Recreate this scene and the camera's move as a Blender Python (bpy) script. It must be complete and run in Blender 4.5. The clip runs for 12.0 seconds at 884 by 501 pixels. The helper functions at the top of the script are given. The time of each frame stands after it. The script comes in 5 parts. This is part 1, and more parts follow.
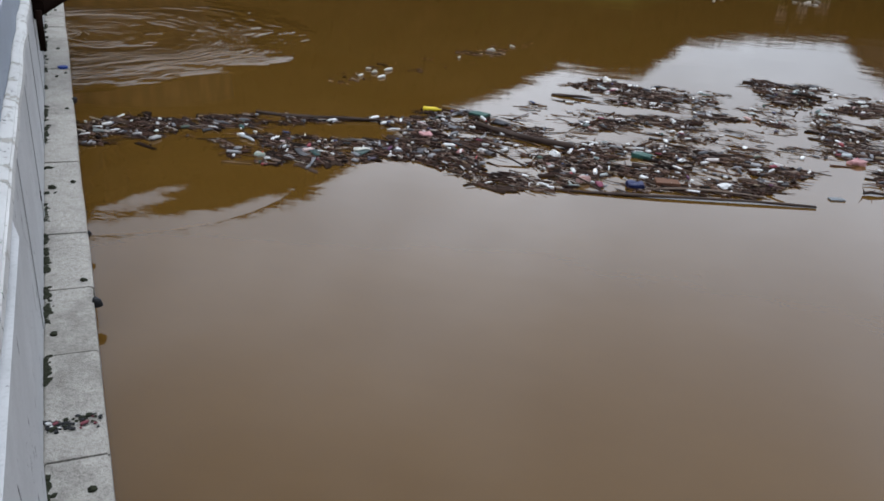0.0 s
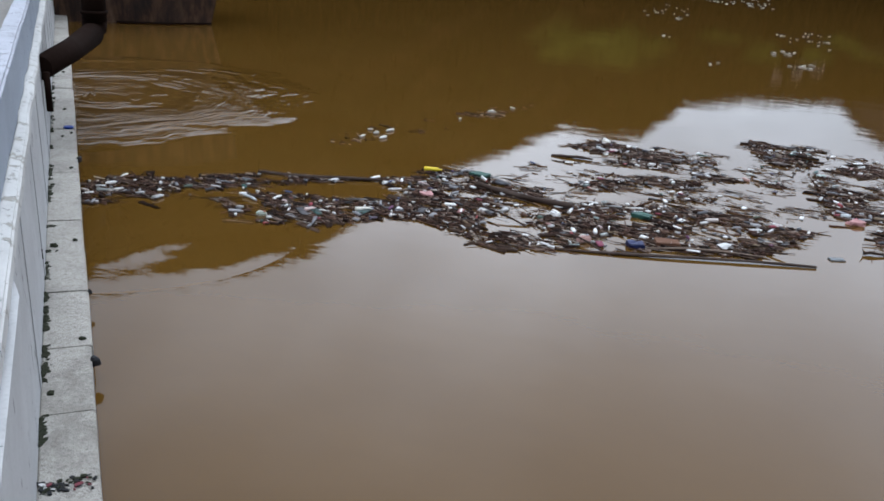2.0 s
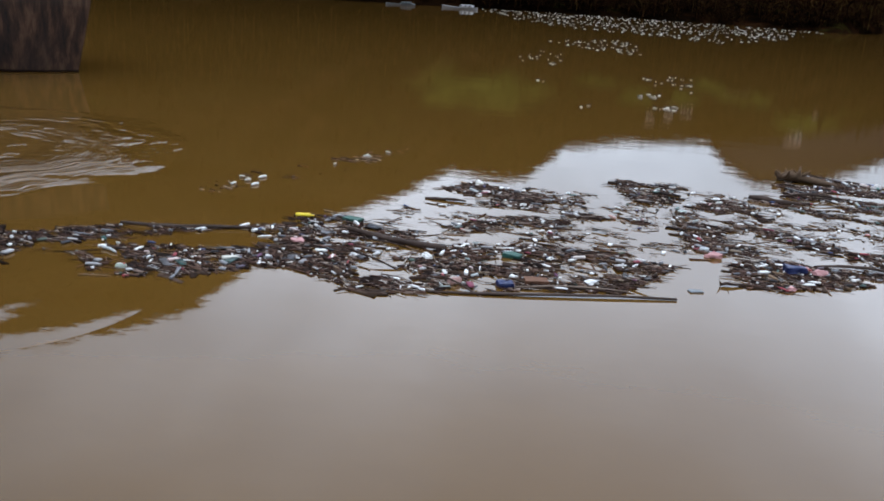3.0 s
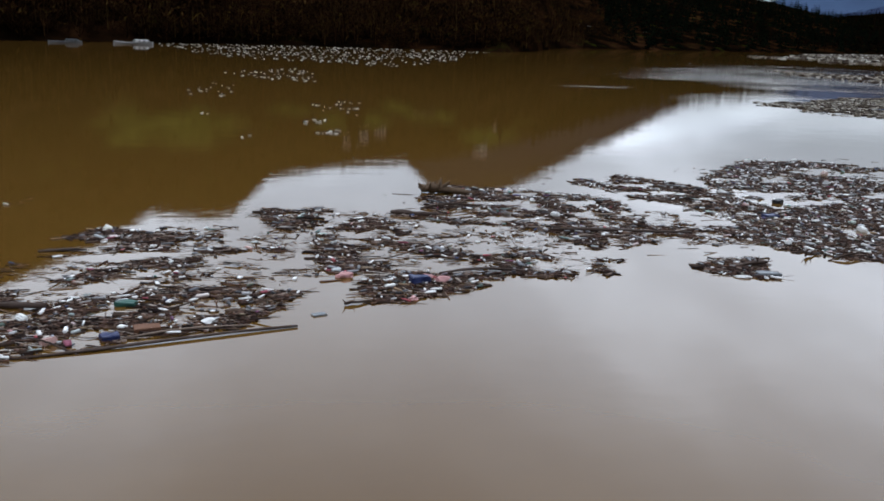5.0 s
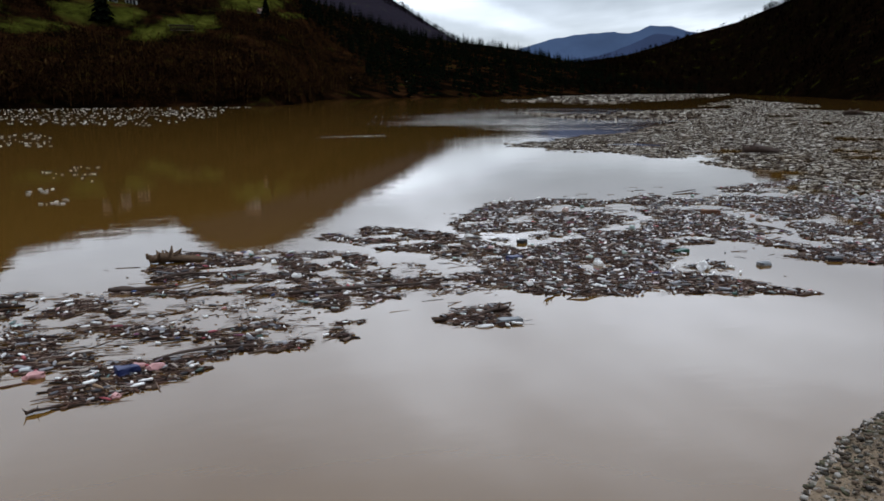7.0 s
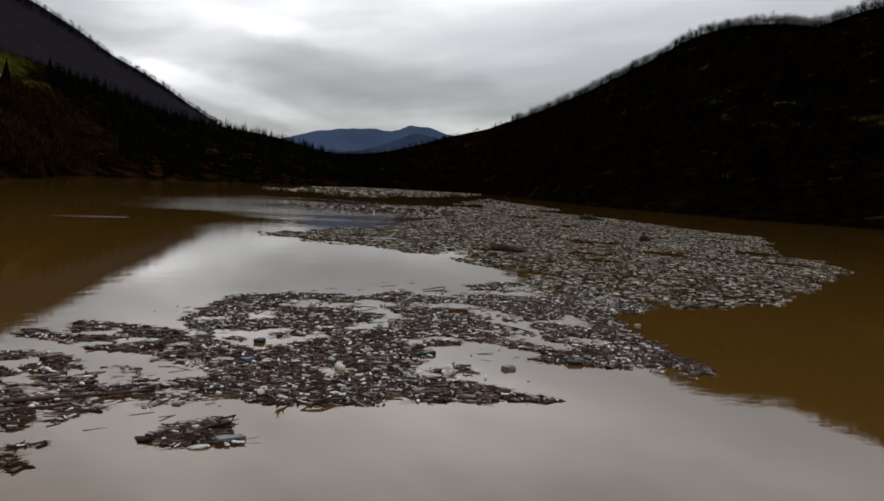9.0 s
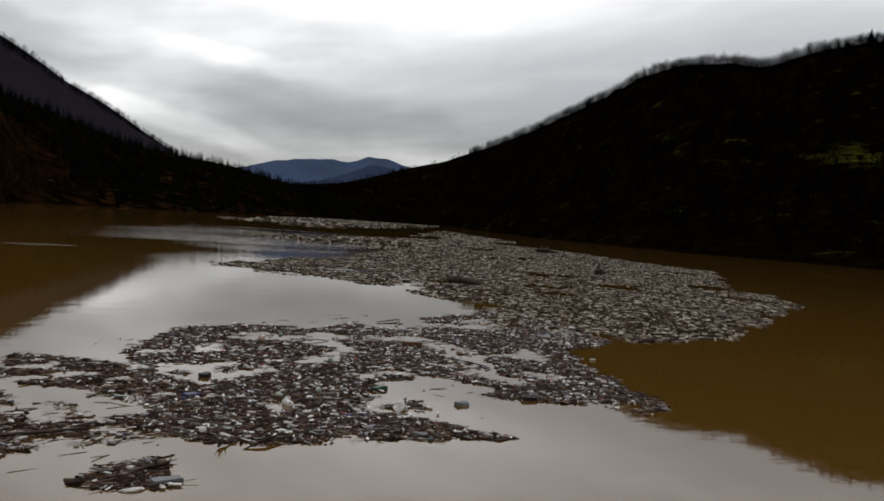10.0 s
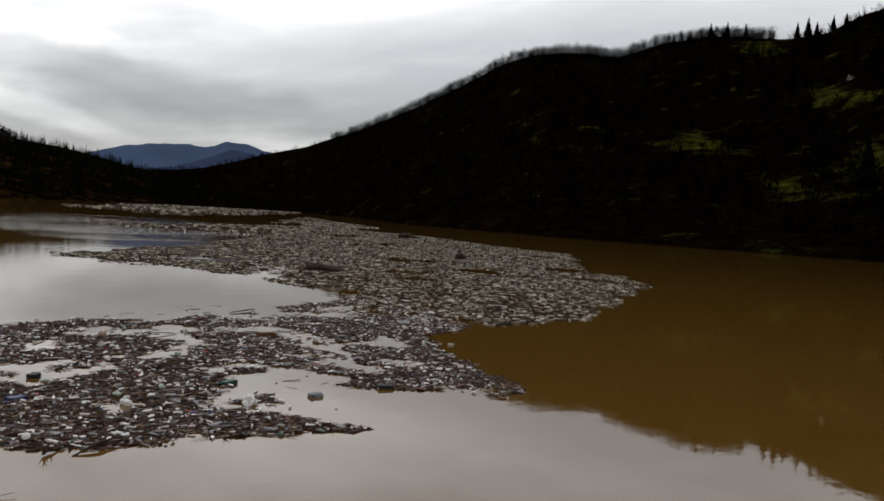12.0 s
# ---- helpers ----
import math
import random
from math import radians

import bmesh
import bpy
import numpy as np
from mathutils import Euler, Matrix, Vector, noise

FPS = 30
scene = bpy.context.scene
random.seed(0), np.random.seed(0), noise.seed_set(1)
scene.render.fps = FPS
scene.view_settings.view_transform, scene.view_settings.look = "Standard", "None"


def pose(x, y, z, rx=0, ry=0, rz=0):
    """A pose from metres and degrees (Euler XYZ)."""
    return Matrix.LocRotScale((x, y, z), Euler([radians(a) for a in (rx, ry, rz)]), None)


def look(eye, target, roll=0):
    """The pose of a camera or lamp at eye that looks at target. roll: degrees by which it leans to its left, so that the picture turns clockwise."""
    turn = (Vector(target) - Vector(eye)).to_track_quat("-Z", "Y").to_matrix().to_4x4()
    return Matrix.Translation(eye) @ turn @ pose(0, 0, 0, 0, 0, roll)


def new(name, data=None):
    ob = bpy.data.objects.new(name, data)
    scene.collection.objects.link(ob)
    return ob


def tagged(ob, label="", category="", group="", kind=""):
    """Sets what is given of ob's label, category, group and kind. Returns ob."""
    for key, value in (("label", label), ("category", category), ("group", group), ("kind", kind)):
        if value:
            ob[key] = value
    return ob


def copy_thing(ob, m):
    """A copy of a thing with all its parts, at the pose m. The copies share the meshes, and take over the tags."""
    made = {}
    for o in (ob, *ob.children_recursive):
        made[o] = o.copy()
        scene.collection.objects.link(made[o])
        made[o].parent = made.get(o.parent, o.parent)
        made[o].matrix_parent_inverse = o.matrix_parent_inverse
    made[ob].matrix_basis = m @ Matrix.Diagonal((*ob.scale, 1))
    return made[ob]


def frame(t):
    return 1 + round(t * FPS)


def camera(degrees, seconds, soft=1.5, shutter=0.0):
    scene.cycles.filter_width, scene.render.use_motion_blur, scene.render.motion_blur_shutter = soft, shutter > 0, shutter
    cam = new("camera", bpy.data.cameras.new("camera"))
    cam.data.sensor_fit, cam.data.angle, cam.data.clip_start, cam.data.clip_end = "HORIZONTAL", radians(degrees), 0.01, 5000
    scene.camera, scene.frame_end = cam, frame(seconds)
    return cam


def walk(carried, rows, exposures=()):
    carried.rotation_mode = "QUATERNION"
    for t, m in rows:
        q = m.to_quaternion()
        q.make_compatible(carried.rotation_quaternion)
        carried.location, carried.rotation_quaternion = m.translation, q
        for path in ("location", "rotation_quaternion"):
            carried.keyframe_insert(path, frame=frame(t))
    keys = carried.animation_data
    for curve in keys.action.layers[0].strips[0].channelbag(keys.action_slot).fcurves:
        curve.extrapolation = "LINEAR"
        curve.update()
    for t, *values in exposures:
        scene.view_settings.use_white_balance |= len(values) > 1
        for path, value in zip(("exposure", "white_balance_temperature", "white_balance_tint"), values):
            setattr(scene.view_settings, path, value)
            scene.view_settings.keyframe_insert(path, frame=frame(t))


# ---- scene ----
cam = camera(54.94, 12.0, 1.7)
PATH = [
    (0.00, 0.000, 0.000, 5.000, 65.294, -3.363, 17.015),
    (0.50, 0.000, 0.000, 5.000, 65.599, -3.041, 19.917),
    (1.00, 0.000, 0.000, 5.000, 66.993, -3.392, 19.666),
    (1.50, 0.000, 0.000, 5.000, 68.498, -3.574, 18.238),
    (2.00, 0.000, 0.000, 5.000, 69.271, -3.487, 17.111),
    (2.50, 0.000, 0.000, 5.000, 70.562, -3.168, 16.434),
    (3.00, 0.350, 0.180, 5.000, 72.700, -3.950, 9.600),
    (3.20, 0.560, 0.280, 5.000, 73.300, -3.900, 6.600),
    (4.80, 2.023, 0.542, 5.000, 75.768, -1.815, -8.675),
    (5.00, 2.171, 0.699, 5.000, 75.649, -2.064, -10.534),
    (5.50, 2.441, 1.016, 5.000, 77.171, -1.130, -15.999),
    (6.00, 2.921, 1.273, 5.000, 77.898, -0.126, -18.993),
    (6.50, 3.322, 1.539, 5.000, 78.548, 0.225, -22.451),
    (7.00, 3.694, 1.779, 5.000, 79.270, -0.022, -25.861),
    (7.50, 3.950, 2.157, 5.000, 80.976, -1.118, -31.525),
    (7.70, 4.125, 2.270, 5.000, 81.250, -1.684, -34.206),
    (9.30, 5.365, 3.260, 5.000, 87.086, -3.510, -42.047),
    (9.50, 5.445, 3.335, 5.000, 87.908, -3.599, -42.335),
    (10.00, 5.611, 3.395, 5.000, 88.092, -4.244, -44.455),
    (10.50, 5.802, 3.466, 5.000, 87.462, -4.146, -44.768),
    (11.00, 5.939, 3.533, 5.000, 87.397, -4.136, -44.721),
    (11.50, 6.126, 3.492, 5.000, 87.917, -4.036, -47.802),
    (12.00, 6.244, 3.570, 5.000, 87.780, -3.775, -53.651),
]
EXPOSURES = [(0.0, 0.27, 5850, 8), (1.8, 0.38, 5750, 7), (3.0, 0.55, 5600, 7), (5.0, 0.28, 5750, 7), (7.5, 0.05, 6050, 8), (9.5, -0.55, 6750, 9), (11.0, -0.55, 6750, 9), (12.0, -0.38, 6750, 9)]
walk(cam, [(row[0], pose(*row[1:])) for row in PATH], EXPOSURES)

# ---- light ----
SUN_AZ, SUN_EL = 4.0, 80.0
world = bpy.data.worlds.new("overcast_sky")
scene.world = world
world.use_nodes = True
wn, wl = world.node_tree.nodes, world.node_tree.links
wn.clear()
w_out = wn.new("ShaderNodeOutputWorld")
w_bg = wn.new("ShaderNodeBackground")
w_bg.inputs["Strength"].default_value = 1.0
w_sky = wn.new("ShaderNodeTexSky")
w_sky.sky_type = "NISHITA"
w_sky.sun_disc = False
w_sky.sun_elevation, w_sky.sun_rotation = radians(SUN_EL), radians(SUN_AZ)
w_co = wn.new("ShaderNodeTexCoord")
w_sep = wn.new("ShaderNodeSeparateXYZ")
wl.new(w_co.outputs["Generated"], w_sep.inputs[0])


def wmath(op, a, b=None, c=None):
    nd = wn.new("ShaderNodeMath")
    nd.operation = op
    for i, v in enumerate((a, b, c)):
        if v is None:
            continue
        if isinstance(v, (int, float)):
            nd.inputs[i].default_value = v
        else:
            wl.new(v, nd.inputs[i])
    return nd.outputs[0]


# cloud sheet seen in perspective: direction divided by its height
w_h = wmath("ADD", wmath("MAXIMUM", w_sep.outputs["Z"], 0.0), 0.10)
w_cu, w_cv = wmath("DIVIDE", w_sep.outputs["X"], w_h), wmath("DIVIDE", w_sep.outputs["Y"], w_h)
w_comb = wn.new("ShaderNodeCombineXYZ")
wl.new(w_cu, w_comb.inputs[0]), wl.new(w_cv, w_comb.inputs[1])
w_map = wn.new("ShaderNodeMapping")
w_map.inputs["Rotation"].default_value = (0, 0, radians(35))
w_map.inputs["Scale"].default_value = (0.55, 0.30, 1)
wl.new(w_comb.outputs[0], w_map.inputs[0])
w_noise = wn.new("ShaderNodeTexNoise")
w_noise.inputs["Scale"].default_value = 1.0
w_noise.inputs["Detail"].default_value = 5.0
w_noise.inputs["Roughness"].default_value = 0.52
wl.new(w_map.outputs[0], w_noise.inputs["Vector"])
w_ramp = wn.new("ShaderNodeValToRGB")
el = w_ramp.color_ramp.elements
el[0].position, el[0].color = 0.39, (0.53, 0.537, 0.565, 1)
el[1].position, el[1].color = 0.61, (1.04, 1.045, 1.08, 1)
el.new(0.49).color = (0.67, 0.677, 0.705, 1)
wl.new(w_noise.outputs["Fac"], w_ramp.inputs[0])
# overcast luminance: a bright belt above the hills, a greyer sheet over it, brightest overhead
w_curve = wn.new("ShaderNodeValToRGB")
ce = w_curve.color_ramp.elements
ce[0].position, ce[0].color = 0.0, (0.115, 0.115, 0.115, 1)
ce[1].position, ce[1].color = 1.0, (0.98, 0.98, 0.98, 1)
for z_, g_ in ((0.10, 0.185), (0.20, 0.295), (0.30, 0.385), (0.42, 0.375), (0.56, 0.31), (0.68, 0.29), (0.85, 0.80)):
    ce.new(z_).color = (g_, g_, g_, 1)
wl.new(wmath("MAXIMUM", w_sep.outputs["Z"], 0.0), w_curve.inputs[0])
w_gain = wmath("MULTIPLY", w_curve.outputs[0], 4.0)
# the cloud sheet is thinner, and brighter, to the right of the valley's head
w_dot = wn.new("ShaderNodeVectorMath")
w_dot.operation = "DOT_PRODUCT"
wl.new(w_co.outputs["Generated"], w_dot.inputs[0])
w_dot.inputs[1].default_value = (math.sin(radians(28)) * math.cos(radians(20)), math.cos(radians(28)) * math.cos(radians(20)), math.sin(radians(20)))
w_glow = wmath("POWER", wmath("MAXIMUM", w_dot.outputs["Value"], 0.0), 3.0)
w_gain = wmath("MULTIPLY", w_gain, wmath("MULTIPLY_ADD", w_glow, 0.72, 0.66))


def wspan(v, a, b):
    nd = wn.new("ShaderNodeMapRange")
    nd.interpolation_type = "SMOOTHSTEP"
    wl.new(v, nd.inputs[0])
    nd.inputs[1].default_value, nd.inputs[2].default_value = a, b
    return nd.outputs[0]


# two long rents in the cloud over the valley's left shoulder, and the grey bank between them
w_az = wmath("MULTIPLY", wmath("ARCTAN2", w_sep.outputs["X"], w_sep.outputs["Y"]), 57.3)
w_el = wmath("MULTIPLY", wmath("ARCSINE", w_sep.outputs["Z"]), 57.3)
w_fray = wn.new("ShaderNodeTexNoise")
w_fray.inputs["Scale"].default_value, w_fray.inputs["Detail"].default_value = 9.0, 6.0
wl.new(w_co.outputs["Generated"], w_fray.inputs["Vector"])
w_el = wmath("ADD", w_el, wmath("MULTIPLY", wmath("SUBTRACT", w_fray.outputs["Fac"], 0.5), 3.2))


def streak(az_mid, el_mid, slope, half, az_a, az_b):
    line = wmath("SUBTRACT", w_el, wmath("MULTIPLY_ADD", wmath("SUBTRACT", w_az, az_mid), slope, el_mid))
    body = wspan(wmath("ABSOLUTE", line), half, half * 0.25)
    ends = wmath("MULTIPLY", wspan(w_az, az_a, az_a + 8), wspan(w_az, az_b, az_b - 8))
    return wmath("MULTIPLY", body, ends)


for st_, f_ in ((streak(27, 5.1, -0.20, 1.1, 8, 37), 0.48), (streak(28, 9.5, 0.0, 1.0, 14, 42), 0.18), (streak(34, 7.2, -0.13, 2.1, 10, 62), -0.26)):
    w_gain = wmath("MULTIPLY", w_gain, wmath("MULTIPLY_ADD", st_, f_, 1.0))
w_mul = wn.new("ShaderNodeVectorMath")
w_mul.operation = "SCALE"
wl.new(w_ramp.outputs[0], w_mul.inputs[0]), wl.new(w_gain, w_mul.inputs["Scale"])
w_sks = wn.new("ShaderNodeVectorMath")
w_sks.operation = "SCALE"
w_sks.inputs["Scale"].default_value = 0.022
wl.new(w_sky.outputs[0], w_sks.inputs[0])
w_add = wn.new("ShaderNodeVectorMath")
w_add.operation = "ADD"
wl.new(w_mul.outputs[0], w_add.inputs[0]), wl.new(w_sks.outputs[0], w_add.inputs[1])
wl.new(w_add.outputs[0], w_bg.inputs["Color"])
wl.new(w_bg.outputs[0], w_out.inputs[0])

sun = new("sun", bpy.data.lights.new("sun", "SUN"))
sun.data.energy, sun.data.angle, sun.data.color = 0.5, radians(55), (1.0, 0.97, 0.92)
sa, se = radians(SUN_AZ), radians(SUN_EL)
sun.matrix_world = look((80 * math.sin(sa) * math.cos(se), 80 * math.cos(sa) * math.cos(se), 80 * math.sin(se)), (0, 0, 0))

# ---- materials ----


class Mat:
    """A node material with short calls for its nodes."""

    def __init__(self, name):
        self.m = bpy.data.materials.new(name)
        self.m.use_nodes = True
        self.n, self.l = self.m.node_tree.nodes, self.m.node_tree.links
        self.b = self.n["Principled BSDF"]

    def put(self, socket, v):
        if isinstance(v, bpy.types.NodeSocket):
            self.l.new(v, socket)
        elif isinstance(v, (tuple, list)):
            socket.default_value = tuple(v) + ((1.0,) if len(v) == 3 and len(socket.default_value) == 4 else ())
        else:
            socket.default_value = v

    def set(self, **kw):
        for k, v in kw.items():
            self.put(self.b.inputs[k.replace("_", " ")], v)
        return self

    def coord(self, kind="Object"):
        return self.n.new("ShaderNodeTexCoord").outputs[kind]

    def pos(self):
        return self.n.new("ShaderNodeNewGeometry").outputs["Position"]

    def island(self):
        return self.n.new("ShaderNodeNewGeometry").outputs["Random Per Island"]

    def objrand(self):
        return self.n.new("ShaderNodeObjectInfo").outputs["Random"]

    def mapping(self, v, scale=(1, 1, 1), rot=(0, 0, 0), loc=(0, 0, 0)):
        nd = self.n.new("ShaderNodeMapping")
        nd.inputs["Scale"].default_value, nd.inputs["Rotation"].default_value, nd.inputs["Location"].default_value = scale, rot, loc
        self.l.new(v, nd.inputs[0])
        return nd.outputs[0]

    def noise(self, v, scale, detail=4.0, rough=0.55, dist=0.0):
        nd = self.n.new("ShaderNodeTexNoise")
        nd.inputs["Scale"].default_value, nd.inputs["Detail"].default_value = scale, detail
        nd.inputs["Roughness"].default_value, nd.inputs["Distortion"].default_value = rough, dist
        self.l.new(v, nd.inputs["Vector"])
        return nd.outputs["Fac"]

    def math(self, op, a, b=0.0, c=0.0, clamp=False):
        nd = self.n.new("ShaderNodeMath")
        nd.operation, nd.use_clamp = op, clamp
        for i, v in enumerate((a, b, c)):
            self.put(nd.inputs[i], v)
        return nd.outputs[0]

    def span(self, v, a, b, c=0.0, d=1.0):
        nd = self.n.new("ShaderNodeMapRange")
        for i, x in enumerate((v, a, b, c, d)):
            self.put(nd.inputs[i], x)
        return nd.outputs[0]

    def ramp(self, v, *stops, hard=False):
        nd = self.n.new("ShaderNodeValToRGB")
        e = nd.color_ramp.elements
        if hard:
            nd.color_ramp.interpolation = "CONSTANT"
        e[0].position, e[0].color = stops[0][0], (*stops[0][1], 1)
        e[1].position, e[1].color = stops[-1][0], (*stops[-1][1], 1)
        for p, c in stops[1:-1]:
            e.new(p).color = (*c, 1)
        self.l.new(v, nd.inputs[0])
        return nd.outputs[0]

    def mix(self, f, a, b, how="MIX"):
        nd = self.n.new("ShaderNodeMix")
        nd.data_type, nd.blend_type = "RGBA", how
        for i, v in ((0, f), (6, a), (7, b)):
            self.put(nd.inputs[i], v)
        return nd.outputs[2]

    def bump(self, h, strength=0.3, dist=0.02):
        nd = self.n.new("ShaderNodeBump")
        nd.inputs["Strength"].default_value, nd.inputs["Distance"].default_value = strength, dist
        self.l.new(h, nd.inputs["Height"])
        self.l.new(nd.outputs[0], self.b.inputs["Normal"])
        return self


def mat_water():
    m = Mat("silty_water")
    p = m.pos()
    big = m.noise(m.mapping(p, (0.03, 0.05, 1)), 1.0, 4, 0.55)
    mid = m.noise(m.mapping(p, (0.25, 0.4, 1)), 1.0, 4, 0.6)
    col = m.mix(m.span(mid, 0.3, 0.7), (0.074, 0.0370, 0.0056), (0.090, 0.0472, 0.0095))
    col = m.mix(m.span(big, 0.35, 0.65), col, (0.082, 0.0420, 0.0074))
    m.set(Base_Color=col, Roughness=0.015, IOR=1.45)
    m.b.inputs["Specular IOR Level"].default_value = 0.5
    # eddy by the wall: curling ripples round its middle
    d = m.n.new("ShaderNodeVectorMath")
    d.operation = "SUBTRACT"
    m.l.new(p, d.inputs[0])
    d.inputs[1].default_value = (EDDY[0], EDDY[1], 0)
    ln = m.n.new("ShaderNodeVectorMath")
    ln.operation = "LENGTH"
    m.l.new(d.outputs[0], ln.inputs[0])
    r = ln.outputs["Value"]
    sp = m.n.new("ShaderNodeSeparateXYZ")
    m.l.new(d.outputs[0], sp.inputs[0])
    ang = m.math("ARCTAN2", sp.outputs[1], sp.outputs[0])
    wob = m.noise(m.mapping(p, (0.28, 0.28, 1)), 1.0, 3, 0.55)
    rw = m.math("ADD", r, m.math("MULTIPLY", m.math("SUBTRACT", wob, 0.5), 3.0))
    wound = m.math("ADD", ang, m.math("MULTIPLY", r, 0.16))

    def arcs(across, along, detail, shift):
        c = m.n.new("ShaderNodeCombineXYZ")
        m.l.new(m.math("MULTIPLY", rw, across), c.inputs[0])
        m.l.new(m.math("MULTIPLY", wound, along), c.inputs[1])
        c.inputs[2].default_value = shift
        return m.noise(c.outputs[0], 1.0, detail, 0.6)

    # long curved threads, thickest towards the sharp outer lip
    swirl = m.math("ADD", m.math("MULTIPLY", arcs(1.2, 1.3, 4, 0.0), 0.30), m.math("MULTIPLY", arcs(4.5, 2.2, 5, 4.0), 0.05))
    fine = m.noise(m.mapping(p, (2.5, 2.5, 1)), 1.0, 4, 0.6, 1.0)
    lip = m.math("MULTIPLY", m.span(rw, EDDY[2], EDDY[2] * 0.72), m.span(rw, EDDY[2] * 0.12, EDDY[2] * 0.55, 0.35, 1.0))
    m_eddy = m.math("MULTIPLY", lip, m.span(arcs(0.7, 0.6, 2, 9.0), 0.34, 0.56, 0.15, 1.0))
    eddy = m.math("MULTIPLY", m.math("ADD", swirl, m.math("MULTIPLY", fine, 0.010)), m_eddy)
    # slack water turning under the band of litter by the wall
    k = m.n.new("ShaderNodeVectorMath")
    k.operation = "DISTANCE"
    m.l.new(p, k.inputs[0])
    k.inputs[1].default_value = (-8.7, 11.6, 0)
    slack = m.math("MULTIPLY", m.span(k.outputs["Value"], 2.9, 0.2), m.noise(m.mapping(p, (0.75, 0.4, 1), (0, 0, radians(35))), 1.0, 1, 0.4))
    eddy = m.math("ADD", eddy, m.math("MULTIPLY", slack, 0.06))
    m.put(m.b.inputs["Roughness"], m.math("MULTIPLY_ADD", m_eddy, 0.13, 0.015))
    # breeze-ruffled belt far out
    b = m.n.new("ShaderNodeVectorMath")
    b.operation = "DISTANCE"
    m.l.new(p, b.inputs[0])
    b.inputs[1].default_value = (100, 135, 0)
    puffs = m.span(m.noise(m.mapping(p, (0.014, 0.045, 1), (0, 0, radians(-28))), 1.0, 3, 0.55), 0.36, 0.60)
    belt = m.math("MULTIPLY", m.span(b.outputs["Value"], 95, 45), puffs)
    gust = m.math("MULTIPLY", belt, m.noise(m.mapping(p, (0.16, 1.0, 1), (0, 0, radians(-28))), 1.0, 4, 0.6))
    # one narrow ruffled slick off the bank
    slick = m.n.new("ShaderNodeVectorMath")
    slick.operation = "DISTANCE"
    m.l.new(m.mapping(p, (0.30, 1.0, 0.0)), slick.inputs[0])
    slick.inputs[1].default_value = (35.0 * 0.30, 89.5, 0)
    gust = m.math("ADD", gust, m.math("MULTIPLY", m.span(slick.outputs["Value"], 1.9, 0.8), m.noise(m.mapping(p, (0.8, 2.0, 1)), 1.0, 3, 0.6)))
    calm = m.noise(m.mapping(p, (0.35, 0.6, 1)), 1.0, 3, 0.5)
    small = m.noise(m.mapping(p, (1.6, 2.6, 1)), 1.0, 4, 0.6)
    h = m.math("ADD", m.math("ADD", m.math("MULTIPLY", calm, 0.0045), m.math("MULTIPLY", small, 0.0014)), m.math("ADD", eddy, m.math("MULTIPLY", gust, 0.042)))
    return m.bump(h, 1.0, 1.0).m


def mat_concrete(name, base, dark, rough=0.85, stain=0.5):
    m = Mat(name)
    p = m.coord()
    a = m.noise(p, 1.1, 7, 0.65)
    c = m.noise(p, 5.0, 6, 0.7, 0.6)
    g = m.noise(p, 22, 6, 0.7)
    sp = m.noise(p, 75, 2, 0.5)
    col = m.mix(m.math("MULTIPLY", m.span(a, 0.45, 0.66), stain), base, dark)
    col = m.mix(m.span(c, 0.5, 0.68, 0, 0.6), col, tuple(x * 1.25 for x in base))
    col = m.mix(m.span(g, 0.48, 0.7, 0, 0.65), col, dark)
    col = m.mix(m.span(sp, 0.60, 0.70, 0, 0.5), col, tuple(x * 0.3 for x in dark))
    m.set(Base_Color=col, Roughness=rough)
    m.b.inputs["Specular IOR Level"].default_value = 0.2
    return m.bump(m.math("ADD", m.math("ADD", g, c), m.math("MULTIPLY", sp, 0.5)), 0.9, 0.03).m


def mat_paint(name, base, under, chips=0.64):
    """Old paint: blotched, scuffed, with peeled flakes and small dark pocks."""
    m = Mat(name)
    p = m.coord()
    n1 = m.noise(m.mapping(p, (1, 1, 0.5)), 4.5, 8, 0.7, 0.4)
    n2 = m.noise(p, 0.9, 6, 0.65)
    n3 = m.noise(p, 34, 4, 0.65)
    n4 = m.noise(m.mapping(p, (1, 1, 0.4)), 11, 4, 0.6)
    chip, pock = m.span(n1, chips, chips + 0.02), m.span(n4, 0.665, 0.69)
    col = m.mix(m.span(n2, 0.35, 0.68, 0, 0.55), base, tuple(c * 0.66 for c in base))
    col = m.mix(m.span(n3, 0.5, 0.8, 0, 0.35), col, under)
    col = m.mix(chip, col, under)
    col = m.mix(pock, col, (0.05, 0.045, 0.04))
    m.set(Base_Color=col, Roughness=0.65)
    m.b.inputs["Specular IOR Level"].default_value = 0.3
    return m.bump(m.math("SUBTRACT", m.math("MULTIPLY", n3, 0.4), m.math("ADD", chip, pock)), 0.7, 0.015).m


